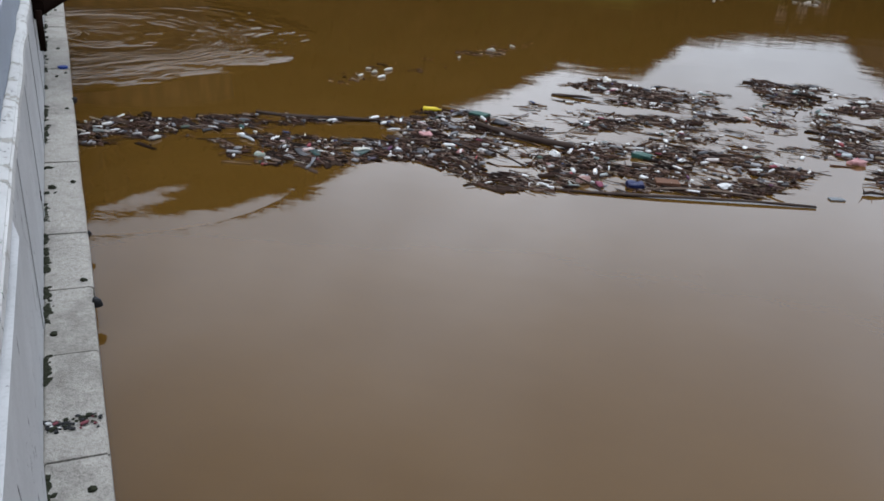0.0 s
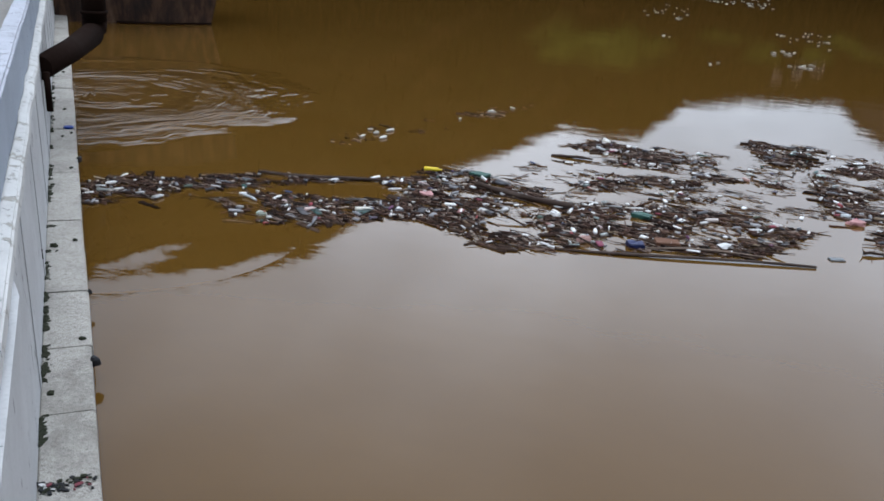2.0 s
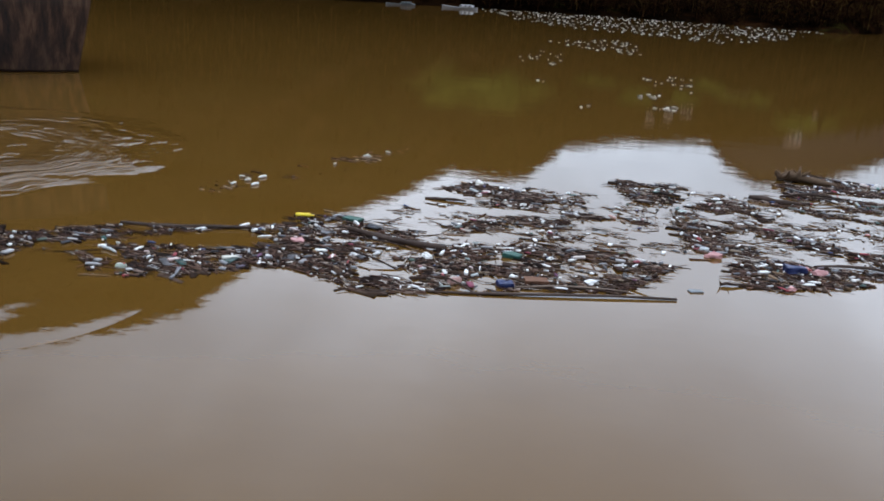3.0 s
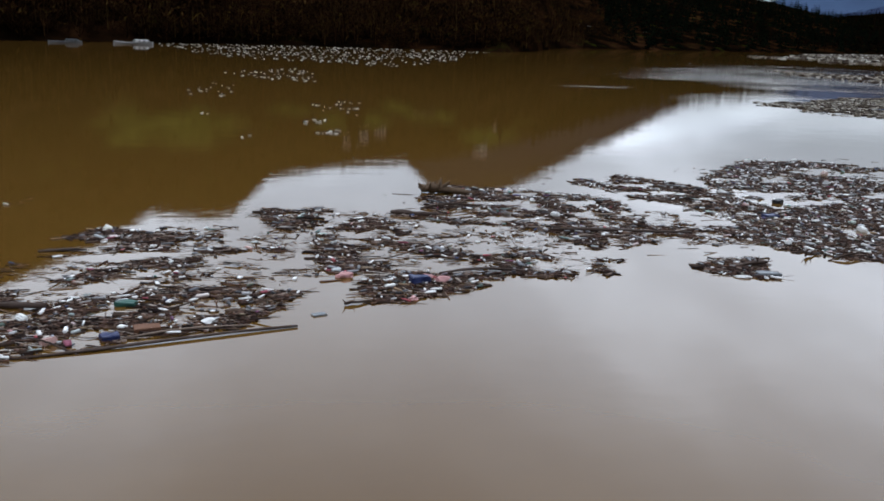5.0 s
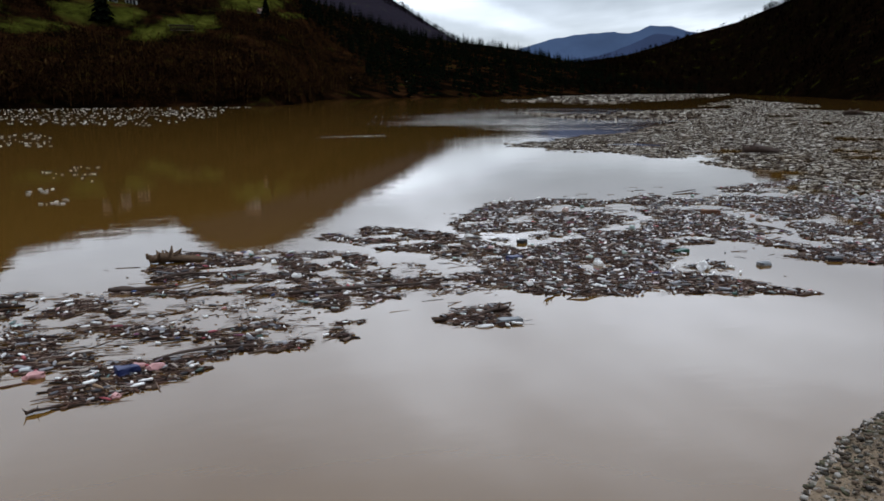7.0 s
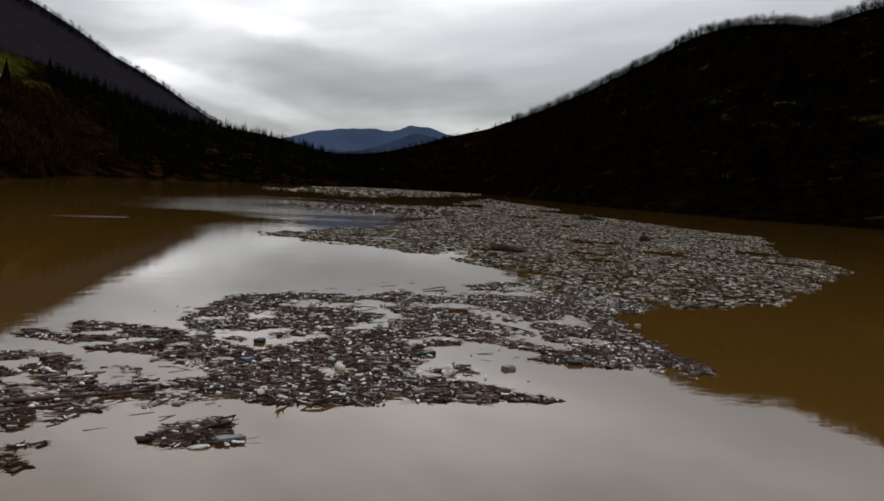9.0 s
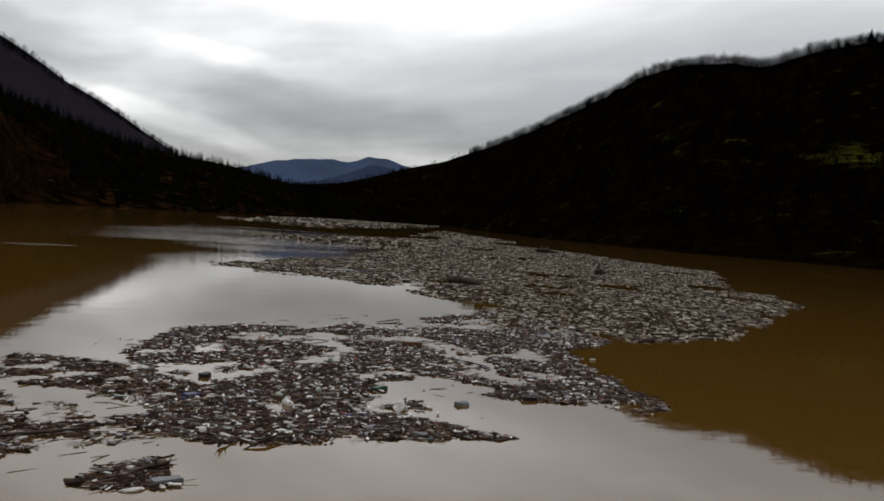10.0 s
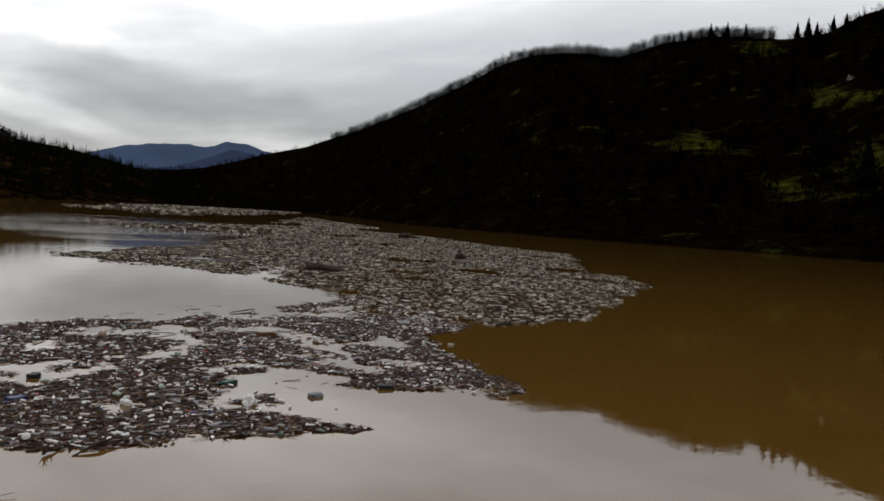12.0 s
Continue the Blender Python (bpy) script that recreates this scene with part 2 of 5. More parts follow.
def mat_rust_stain():
    m = Mat("rust_streaked_concrete")
    p = m.coord()
    st = m.noise(m.mapping(p, (2.6, 2.6, 0.16)), 1.0, 5, 0.6)
    st2 = m.noise(m.mapping(p, (7, 7, 0.5)), 1.0, 4, 0.6)
    blot = m.noise(p, 0.8, 5, 0.6)
    col = m.ramp(st, (0.34, (0.008, 0.0045, 0.003)), (0.47, (0.034, 0.0155, 0.008)), (0.57, (0.085, 0.042, 0.021)), (0.72, (0.14, 0.085, 0.050)))
    col = m.mix(m.span(st2, 0.5, 0.7, 0, 0.6), col, (0.05, 0.022, 0.012))
    col = m.mix(m.span(blot, 0.5, 0.7, 0, 0.5), col, (0.02, 0.012, 0.009))
    m.set(Base_Color=col, Roughness=0.8)
    return m.bump(st2, 0.4, 0.05).m


def mat_island(name, stops, rough=0.7, scale=8.0, objects=False, grain=0.35, sheen=0.3):
    """Pieces that each take a colour of their own from a ramp."""
    m = Mat(name)
    v = m.objrand() if objects else m.island()
    col = m.ramp(v, *stops)
    n1 = m.noise(m.coord(), scale, 4, 0.6)
    col = m.mix(m.span(n1, 0.35, 0.7, 0, grain), col, m.mix(1.0, col, (0.35, 0.32, 0.30), "MULTIPLY"))
    m.set(Base_Color=col, Roughness=rough)
    m.b.inputs["Specular IOR Level"].default_value = sheen
    return m.bump(n1, 0.25, 0.01).m


def mat_plain(name, base, rough=0.6, scale=12.0, metal=0.0, spread=0.35):
    m = Mat(name)
    p = m.coord()
    a, b = m.noise(p, scale, 5, 0.6), m.noise(p, scale * 0.17, 3, 0.6)
    col = m.mix(m.span(a, 0.35, 0.7, 0, spread), base, tuple(c * 0.5 for c in base))
    col = m.mix(m.span(b, 0.4, 0.7, 0, spread), col, tuple(c * 0.65 for c in base))
    m.set(Base_Color=col, Roughness=m.span(a, 0.3, 0.7, rough - 0.08, min(1.0, rough + 0.1)), Metallic=metal)
    m.b.inputs["Specular IOR Level"].default_value = 0.25
    return m.bump(a, 0.25, 0.01).m


def mat_slope(name, haze=1.0, warm=False):
    """Winter hillside: leaf litter and scrub, with pasture where the grass layer says so."""
    m = Mat(name)
    p = m.pos()
    at = m.n.new("ShaderNodeAttribute")
    at.attribute_name = "grass"
    g = at.outputs["Fac"]
    a, b = m.noise(p, 0.012, 6, 0.6), m.noise(p, 0.16, 6, 0.65)
    # Near-black scrub: the hill's deep shade is put into the base colour.
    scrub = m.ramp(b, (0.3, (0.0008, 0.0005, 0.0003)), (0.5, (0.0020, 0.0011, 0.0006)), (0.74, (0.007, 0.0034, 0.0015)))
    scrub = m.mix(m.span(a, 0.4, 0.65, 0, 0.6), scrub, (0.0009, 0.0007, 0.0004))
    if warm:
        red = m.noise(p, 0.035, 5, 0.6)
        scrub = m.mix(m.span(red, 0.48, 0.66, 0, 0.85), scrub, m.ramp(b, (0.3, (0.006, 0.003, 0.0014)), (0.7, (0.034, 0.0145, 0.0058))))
    turf = m.ramp(m.noise(p, 0.09, 7, 0.7), (0.32, (0.008, 0.008, 0.0016)), (0.5, (0.028, 0.031, 0.0046)), (0.7, (0.054, 0.055, 0.010)))
    edge = m.math("ADD", g, m.math("MULTIPLY", m.math("SUBTRACT", m.noise(p, 0.05, 8, 0.7), 0.5), 3.0))
    base = m.mix(m.span(edge, 0.25, 0.85), scrub, turf)
    # Adds a flat blue-grey to the colour as painted distance haze.
    if haze > 1:
        base = m.mix(1.0, base, (0.0085 * haze, 0.0076 * haze, 0.0112 * haze), "ADD")
    m.set(Base_Color=base, Roughness=0.95)
    m.b.inputs["Specular IOR Level"].default_value = 0.0
    return m.bump(b, 0.7, 2.0).m


EDDY = (-16.6, 20.5, 6.5)
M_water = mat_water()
M_ledge = mat_concrete("weathered_concrete", (0.42, 0.395, 0.35), (0.15, 0.135, 0.115))
M_rock = mat_concrete("mossy_concrete", (0.17, 0.125, 0.080), (0.022, 0.018, 0.010), 0.95, 1.0)
M_white = mat_paint("flaking_white_paint", (0.50, 0.50, 0.497), (0.19, 0.18, 0.165), 0.64)
M_cap = mat_paint("bright_worn_edge", (0.58, 0.57, 0.545), (0.34, 0.32, 0.28), 0.57)
M_blue = mat_paint("blue_grey_paint", (0.33, 0.365, 0.415), (0.20, 0.21, 0.23), 0.66)
M_lav = mat_paint("lavender_white_paint", (0.41, 0.42, 0.46), (0.26, 0.26, 0.275), 0.57)
M_road = mat_concrete("grey_walkway", (0.25, 0.235, 0.21), (0.16, 0.15, 0.14))
M_pier = mat_rust_stain()
M_pipe = mat_plain("dark_rusted_steel", (0.012, 0.0065, 0.0045), 0.9, 9.0)
M_pipe.node_tree.nodes["Principled BSDF"].inputs["Specular IOR Level"].default_value = 0.04
M_moss = mat_plain("dark_moss", (0.022, 0.024, 0.012), 0.95, 20)
M_twig = mat_island("wet_driftwood", ((0.0, (0.007, 0.0042, 0.0034)), (0.34, (0.028, 0.0138, 0.0096)), (0.60, (0.070, 0.0360, 0.0245)), (0.80, (0.120, 0.074, 0.052)), (0.93, (0.22, 0.172, 0.142)), (1.0, (0.42, 0.375, 0.330))), 0.75, sheen=0.08)
M_trash = mat_island("mixed_plastic", ((0.0, (0.035, 0.034, 0.036)), (0.20, (0.10, 0.10, 0.108)), (0.34, (0.24, 0.235, 0.24)), (0.48, (0.42, 0.41, 0.40)), (0.58, (0.68, 0.67, 0.65)), (0.70, (0.78, 0.77, 0.75)), (0.75, (0.04, 0.09, 0.08)), (0.80, (0.19, 0.12, 0.07)), (0.84, (0.03, 0.055, 0.14)), (0.87, (0.30, 0.06, 0.055)), (0.90, (0.6, 0.58, 0.56)), (1.0, (0.82, 0.80, 0.78))), 0.6, 20, grain=0.3, sheen=0.1)
M_far = mat_island("far_litter", ((0.0, (0.016, 0.011, 0.008)), (0.42, (0.044, 0.031, 0.023)), (0.62, (0.14, 0.118, 0.090)), (0.84, (0.29, 0.262, 0.215)), (1.0, (0.68, 0.65, 0.58))), 0.9, sheen=0.03)
M_grit = mat_island("aggregate", ((0.0, (0.01, 0.009, 0.006)), (0.3, (0.040, 0.026, 0.014)), (0.55, (0.090, 0.060, 0.036)), (0.68, (0.045, 0.045, 0.02)), (0.85, (0.14, 0.125, 0.10)), (1.0, (0.30, 0.28, 0.25))), 0.9, 30)
M_bottle = mat_island("dull_bottle_plastic", ((0.0, (0.62, 0.61, 0.58)), (0.35, (0.72, 0.71, 0.68)), (0.5, (0.42, 0.44, 0.44)), (0.62, (0.55, 0.52, 0.44)), (0.72, (0.16, 0.30, 0.26)), (0.80, (0.68, 0.66, 0.62)), (0.9, (0.48, 0.30, 0.26)), (1.0, (0.7, 0.7, 0.68))), 0.3, 10, True, 0.2)
M_lid = mat_island("lid_plastic", ((0.0, (0.05, 0.10, 0.35)), (0.4, (0.5, 0.5, 0.5)), (0.7, (0.35, 0.05, 0.04)), (1.0, (0.05, 0.2, 0.1))), 0.4, 10, True)
M_log = mat_plain("waterlogged_bark", (0.040, 0.023, 0.015), 0.75, 6.0, spread=0.7)
M_pale = mat_plain("bleached_wood", (0.13, 0.092, 0.066), 0.7, 6.0, spread=0.6)
M_root = mat_plain("brown_root_wood", (0.085, 0.052, 0.028), 0.8, 7.0, spread=0.7)
M_slope = mat_slope("shaded_winter_hillside")
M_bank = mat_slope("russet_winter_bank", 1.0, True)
# Back ridge: bare woods with air haze mixed into the colour.
M_ridge = mat_slope("hazed_bare_woods", 1.4)
# Twigs far darker than real bark, with the wood's shade in their colour.
M_tree = mat_island("shaded_bare_twigs", ((0.0, (0.0008, 0.0006, 0.0004)), (0.6, (0.0022, 0.0014, 0.0009)), (0.9, (0.0045, 0.0024, 0.0013)), (1.0, (0.007, 0.004, 0.0018))), 0.95, 0.5, sheen=0.0)
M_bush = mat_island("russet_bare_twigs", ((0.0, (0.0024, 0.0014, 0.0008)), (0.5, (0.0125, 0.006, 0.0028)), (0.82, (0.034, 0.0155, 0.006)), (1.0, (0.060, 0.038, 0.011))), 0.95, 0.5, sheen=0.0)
# Needles painted near black to stand in for shade inside the wood.
M_conifer = mat_island("shaded_needles", ((0.0, (0.001, 0.0014, 0.0009)), (1.0, (0.003, 0.004, 0.002))), 0.95, 0.5, sheen=0.0)
M_house = mat_plain("white_render", (0.27, 0.265, 0.255), 0.8, 2.0, spread=0.2)
M_roof = mat_plain("brown_roof_tiles", (0.09, 0.05, 0.035), 0.8, 3.0)
M_glass = mat_plain("dark_window", (0.01, 0.011, 0.013), 0.15, 3.0)
M_steel = mat_plain("grey_steel", (0.22, 0.23, 0.24), 0.5, 3.0, 0.6)

# ---- shared builders ----
AZ = Vector((-0.640, 0.768, 0.0)).normalized()
NZ = Vector((AZ.y, -AZ.x, 0.0))


def W(s, n, z):
    """A place by the wall: s along it, n out over the water, z up."""
    return AZ * s + NZ * n + Vector((0, 0, z))


def part(name, bm, material, parent=None, label=""):
    me = bpy.data.meshes.new(name)
    bm.to_mesh(me)
    bm.free()
    me.materials.append(material)
    ob = new(name, me)
    if parent is not None:
        ob.parent = parent
    if label:
        ob["label"] = label
    return ob


def prism(pts, z0, z1, bevel=0.0, fn=None):
    """A bmesh: the outline pts raised from z0 to z1; fn maps each corner to its place."""
    bm = bmesh.new()
    fn = fn or (lambda a, b, c: Vector((a, b, c)))
    lo = [bm.verts.new(fn(a, b, z0)) for a, b in pts]
    hi = [bm.verts.new(fn(a, b, z1)) for a, b in pts]
    k = len(pts)
    bm.faces.new(lo[::-1])
    bm.faces.new(hi)
    for i in range(k):
        bm.faces.new((lo[i], lo[(i + 1) % k], hi[(i + 1) % k], hi[i]))
    bmesh.ops.recalc_face_normals(bm, faces=bm.faces)
    if bevel:
        bmesh.ops.bevel(bm, geom=bm.edges[:], offset=bevel, segments=2, affect="EDGES")
    return bm


def box(cx, cy, cz, dx, dy, dz, bevel=0.0):
    return prism([(cx - dx / 2, cy - dy / 2), (cx + dx / 2, cy - dy / 2), (cx + dx / 2, cy + dy / 2), (cx - dx / 2, cy + dy / 2)], cz - dz / 2, cz + dz / 2, bevel)


def rough(bm, cuts, amount, scale, seed=0.0):
    bmesh.ops.subdivide_edges(bm, edges=bm.edges[:], cuts=cuts, use_grid_fill=True)
    bm.normal_update()
    for v in bm.verts:
        q = v.co * scale + Vector((seed, seed * 1.7, seed * 0.3))
        v.co += v.normal * (noise.noise(q) * amount + noise.noise(q * 3.1) * amount * 0.4)
    return bm


def tube(bm, pts, radii, sides=8, wob=0.0):
    """A tapered tube along pts, closed at both ends."""
    rings = []
    for i, p in enumerate(pts):
        d = (Vector(pts[min(i + 1, len(pts) - 1)]) - Vector(pts[max(i - 1, 0)])).normalized()
        a = d.orthogonal().normalized()
        b = d.cross(a)
        ring = []
        for k in range(sides):
            t = 2 * math.pi * k / sides
            r = radii[i] * (1 + wob * noise.noise(Vector(p) * 3 + Vector((k * 1.3, 0, 0))))
            ring.append(bm.verts.new(Vector(p) + a * (r * math.cos(t)) + b * (r * math.sin(t))))
        rings.append(ring)
    for r0, r1 in zip(rings, rings[1:]):
        for k in range(sides):
            bm.faces.new((r0[k], r0[(k + 1) % sides], r1[(k + 1) % sides], r1[k])).smooth = True
    bm.faces.new(rings[0][::-1])
    bm.faces.new(rings[-1])
    return bm


def quads(name, V, F, material, smooth=False):
    """A mesh object from arrays of corners and four-cornered faces."""
    me = bpy.data.meshes.new(name)
    V, F = np.ascontiguousarray(V, np.float32).reshape(-1, 3), np.ascontiguousarray(F, np.int32).reshape(-1, 4)
    me.vertices.add(len(V))
    me.vertices.foreach_set("co", V.ravel())
    me.loops.add(F.size)
    me.loops.foreach_set("vertex_index", F.ravel())
    me.polygons.add(len(F))
    me.polygons.foreach_set("loop_start", np.arange(0, F.size, 4, dtype=np.int32))
    me.polygons.foreach_set("loop_total", np.full(len(F), 4, np.int32))
    if smooth:
        me.polygons.foreach_set("use_smooth", np.ones(len(F), bool))
    me.update(calc_edges=True)
    me.validate()
    me.materials.append(material)
    return new(name, me)


rng = np.random.default_rng(7)


def vnoise(x, y, seed=0):
    """Smooth value noise between 0 and 1 for arrays."""
    x, y = np.asarray(x, float) + 1000.0, np.asarray(y, float) + 1000.0
    xi, yi = np.floor(x).astype(np.int64), np.floor(y).astype(np.int64)
    fx, fy = x - xi, y - yi
    fx, fy = fx * fx * (3 - 2 * fx), fy * fy * (3 - 2 * fy)

    def hsh(a, b):
        k = (a * 374761393 + b * 668265263 + seed * 982451653) & 0x7FFFFFFF
        k = ((k ^ (k >> 13)) * 1274126177) & 0x7FFFFFFF
        return ((k ^ (k >> 16)) & 0xFFFF) / 65535.0

    return (hsh(xi, yi) * (1 - fx) + hsh(xi + 1, yi) * fx) * (1 - fy) + (hsh(xi, yi + 1) * (1 - fx) + hsh(xi + 1, yi + 1) * fx) * fy


def fbm(x, y, seed=0):
    return (vnoise(x, y, seed) + 0.5 * vnoise(2.1 * x, 2.1 * y, seed + 1) + 0.25 * vnoise(4.3 * x, 4.3 * y, seed + 2)) / 1.75


def inside(P, poly):
    x, y = P[:, 0], P[:, 1]
    r = np.zeros(len(P), bool)
    for (x0, y0), (x1, y1) in zip(poly, poly[1:] + poly[:1]):
        c = (y0 > y) != (y1 > y)
        r ^= c & (x < (x1 - x0) * (y - y0) / (y1 - y0 + 1e-12) + x0)
    return r


def sprinkle(poly, per_m2, grain, gap, seed, fringe=0.25):
    """Places inside an outline whose edge is frayed, with open water where the noise is low."""
    a = np.array(poly)
    lo, hi = a.min(0) - 1, a.max(0) + 1
    k = int(np.prod(hi - lo) * per_m2)
    P = lo + rng.random((k, 2)) * (hi - lo)
    J = P + fringe * grain * 2 * (np.stack([fbm(P[:, 0] / grain, P[:, 1] / grain, seed), fbm(P[:, 0] / grain + 50, P[:, 1] / grain, seed)], 1) - 0.5) * 2
    keep = inside(J, poly) & (fbm(P[:, 0] / grain, P[:, 1] / grain, seed + 9) > gap)
    return P[keep]


BOX_F = np.array([(0, 3, 2, 1), (4, 5, 6, 7), (0, 1, 5, 4), (1, 2, 6, 5), (2, 3, 7, 6), (3, 0, 4, 7)])


def chips(P, length, width, height, yaw, z, pitch=None, taper=0.6):
    """Tapered splinters, one eight-cornered piece for each place."""
    k = len(P)
    sx = np.array([-1, 1, 1, -1, -1, 1, 1, -1]) * 0.5
    sy = np.array([-1, -1, 1, 1, -1, -1, 1, 1]) * 0.5
    sz = np.array([-1, -1, -1, -1, 1, 1, 1, 1]) * 0.5
    tp = np.where(sx > 0, taper, 1.0)
    x = sx * length[:, None] * (1 + 0.15 * rng.standard_normal((k, 8)))
    y = sy * width[:, None] * tp * (1 + 0.2 * rng.standard_normal((k, 8)))
    h = sz * height[:, None] * tp
    if pitch is not None:
        h = h + x * pitch[:, None]
    c, s = np.cos(yaw)[:, None], np.sin(yaw)[:, None]
    V = np.stack([P[:, :1] + x * c - y * s, P[:, 1:2] + x * s + y * c, z[:, None] + h], -1)
    F = BOX_F[None] + 8 * np.arange(k)[:, None, None]
    return V.reshape(-1, 3), F.reshape(-1, 4)


def flasks(P, length, width, yaw, z):
    """Six-sided bottles with a shoulder and a neck."""
    k = len(P)
    t = np.arange(6) * math.pi / 3
    xs, rs = np.array([-0.5, -0.47, 0.2, 0.38, 0.5]), np.array([0.36, 0.5, 0.5, 0.2, 0.18])
    x = np.repeat(xs, 6)[None] * length[:, None]
    y = (rs[:, None] * np.cos(t)).ravel()[None] * width[:, None]
    h = (rs[:, None] * np.sin(t)).ravel()[None] * width[:, None] * 0.8
    c, s = np.cos(yaw)[:, None], np.sin(yaw)[:, None]
    V = np.stack([P[:, :1] + x * c - y * s, P[:, 1:2] + x * s + y * c, z[:, None] + h], -1)
    f = [(6 * r + i, 6 * r + (i + 1) % 6, 6 * r + 6 + (i + 1) % 6, 6 * r + 6 + i) for r in range(4) for i in range(6)]
    f += [(3, 2, 1, 0), (5, 4, 3, 0), (24, 25, 26, 27), (24, 27, 28, 29)]
    F = np.array(f)[None] + 30 * np.arange(k)[:, None, None]
    return V.reshape(-1, 3), F.reshape(-1, 4)


def join(*pieces):
    V, F, k = [], [], 0
    for v, f in pieces:
        V.append(v), F.append(f + k)
        k += len(v)
    return np.concatenate(V), np.concatenate(F)


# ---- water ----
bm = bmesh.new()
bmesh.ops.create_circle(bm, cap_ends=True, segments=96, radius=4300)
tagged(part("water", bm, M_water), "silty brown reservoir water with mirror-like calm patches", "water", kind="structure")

# ---- hills ----


def curve_of(rows):
    a = np.array(rows)
    return lambda v: np.interp(v, a[:, 0], a[:, 1])


SHORE = curve_of([(-80, 60), (-50, 120), (-30, 185), (-9, 225), (0, 245), (10, 262), (15, 262), (17, 300), (18.5, 420), (28, 560), (36, 800), (44, 1050), (48, 700), (51, 480), (56, 400), (62, 345), (70, 330), (82, 300), (110, 200), (150, 160)])
LEFT = curve_of([(-80, 24), (-40, 22), (-30, 21.5), (-25, 20), (-20, 16.6), (-16.7, 14.6), (-12, 12.9), (-8, 10.8), (-5, 11.2), (-3, 11), (-0.5, 8.6), (3, 8.0), (8, 7.6), (12, 6.9), (16, 6.0), (20, 4.7), (24, 3.4), (28, 2.9), (31, 2.5), (33.5, 1.9), (37, 1.2), (41, 0.5), (44, 0.1)])
BACK = curve_of([(-2, 3), (3, 5.5), (8, 7.8), (10, 9.5), (11.7, 10.3), (14.2, 10.1), (16, 9.3), (18.2, 8.15), (20.5, 6.75), (23, 5.5), (25.4, 4.0), (27.5, 2.8), (30, 2.0), (34, 1.0)])
RIGHT = curve_of([(31, 1.2), (33, 1.55), (36, 1.85), (38, 2.15), (40, 2.75), (41.7, 3.3), (44.6, 4.1), (48, 5.5), (51, 6.9), (54.5, 8.75), (57, 10.25), (59.2, 11.0), (62.2, 11.2), (64.4, 10.95), (67.2, 11.9), (70, 12.35), (72, 12.35), (74.7, 12.15), (77, 12.5), (79, 13.5), (82, 14.2), (95, 16), (120, 18), (150, 19)])


def hill(name, label, az0, az1, step, near, depth, ridge, rough_m, seed, grass=None, rows=56, material=None):
    """A hillside from the water's edge to its skyline and a little down behind it."""
    az = np.arange(az0, az1 + step / 2, step)
    v = np.concatenate([np.linspace(-0.04, 0, 3)[:2], np.linspace(0, 1, rows - 8), np.linspace(1.0, 1.18, 7)[1:]])
    A_, V_ = np.meshgrid(az, v, indexing="ij")
    R0, D = near(A_), depth(A_)
    R = R0 + D * V_
    X, Y = R * np.sin(np.radians(A_)), R * np.cos(np.radians(A_))
    top = (R0 + D) * np.tan(np.radians(ridge(A_))) + 5
    rise = np.where(V_ <= 1, np.clip(V_, 0, 1) ** 1.12, 1 - 1.5 * (V_ - 1))
    bump = (fbm(X / 90, Y / 90, seed) - 0.5) * rough_m + (fbm(X / 22, Y / 22, seed + 5) - 0.5) * rough_m * 0.3
    Z = top * rise + bump * np.clip(V_ * 4, 0, 1) * np.clip((1.0 - V_) * 3 + 0.12, 0, 1)
    Z = np.where(V_ < 0, -6 * (-V_ / 0.04), Z + np.clip(V_ * 60, 0, 1) * 0.8)
    k = len(v)
    i, j = np.meshgrid(np.arange(len(az) - 1), np.arange(k - 1), indexing="ij")
    a = i * k + j
    F = np.stack([a, a + k, a + k + 1, a + 1], -1).reshape(-1, 4)
    ob = quads(name, np.stack([X, Y, Z], -1), F, material or M_slope, True)
    g = np.zeros(A_.shape) if grass is None else grass(A_, np.degrees(np.arctan2(Z - 5, R)))
    at = ob.data.attributes.new("grass", "FLOAT", "POINT")
    at.data.foreach_set("value", g.ravel().astype(np.float32))
    tagged(ob, label, "hill", kind="structure")

    def ground(az_, v_):
        r = near(az_) + depth(az_) * v_
        x, y = r * np.sin(np.radians(az_)), r * np.cos(np.radians(az_))
        t = (near(az_) + depth(az_)) * np.tan(np.radians(ridge(az_))) + 5
        b = (fbm(x / 90, y / 90, seed) - 0.5) * rough_m + (fbm(x / 22, y / 22, seed + 5) - 0.5) * rough_m * 0.3
        z = t * np.where(v_ <= 1, np.clip(v_, 0, 1) ** 1.12, 1 - 1.5 * (v_ - 1)) + b * np.clip(v_ * 4, 0, 1) * np.clip((1 - v_) * 3 + 0.12, 0, 1)
        return np.stack([x, y, z - 0.4], -1)

    return ground


def blob(a, e, ca, ce, ra, re):
    return np.clip(1.4 - np.sqrt(((a - ca) / ra) ** 2 + ((e - ce) / re) ** 2), 0, 1)


def left_grass(a, e):
    return np.maximum.reduce([blob(a, e, 5.2, 4.5, 2.8, 0.8), blob(a, e, 7.6, 3.5, 1.8, 0.5), blob(a, e, 10.2, 4.1, 2.0, 0.45), blob(a, e, 14.0, 5.6, 2.1, 0.75), blob(a, e, 16.3, 4.6, 1.2, 0.2), blob(a, e, 1.0, 3.6, 2.0, 0.45), blob(a, e, -6, 5, 5, 1.4)])


def right_grass(a, e):
    return 0.55 * np.maximum.reduce([blob(a, e, 73.4, 11.9, 2.0, 0.6), blob(a, e, 70, 5.6, 2.4, 0.9), blob(a, e, 78, 8.8, 2.4, 0.8), blob(a, e, 79.5, 5.0, 3.0, 1.0), blob(a, e, 75.5, 3.2, 2.5, 0.7)])


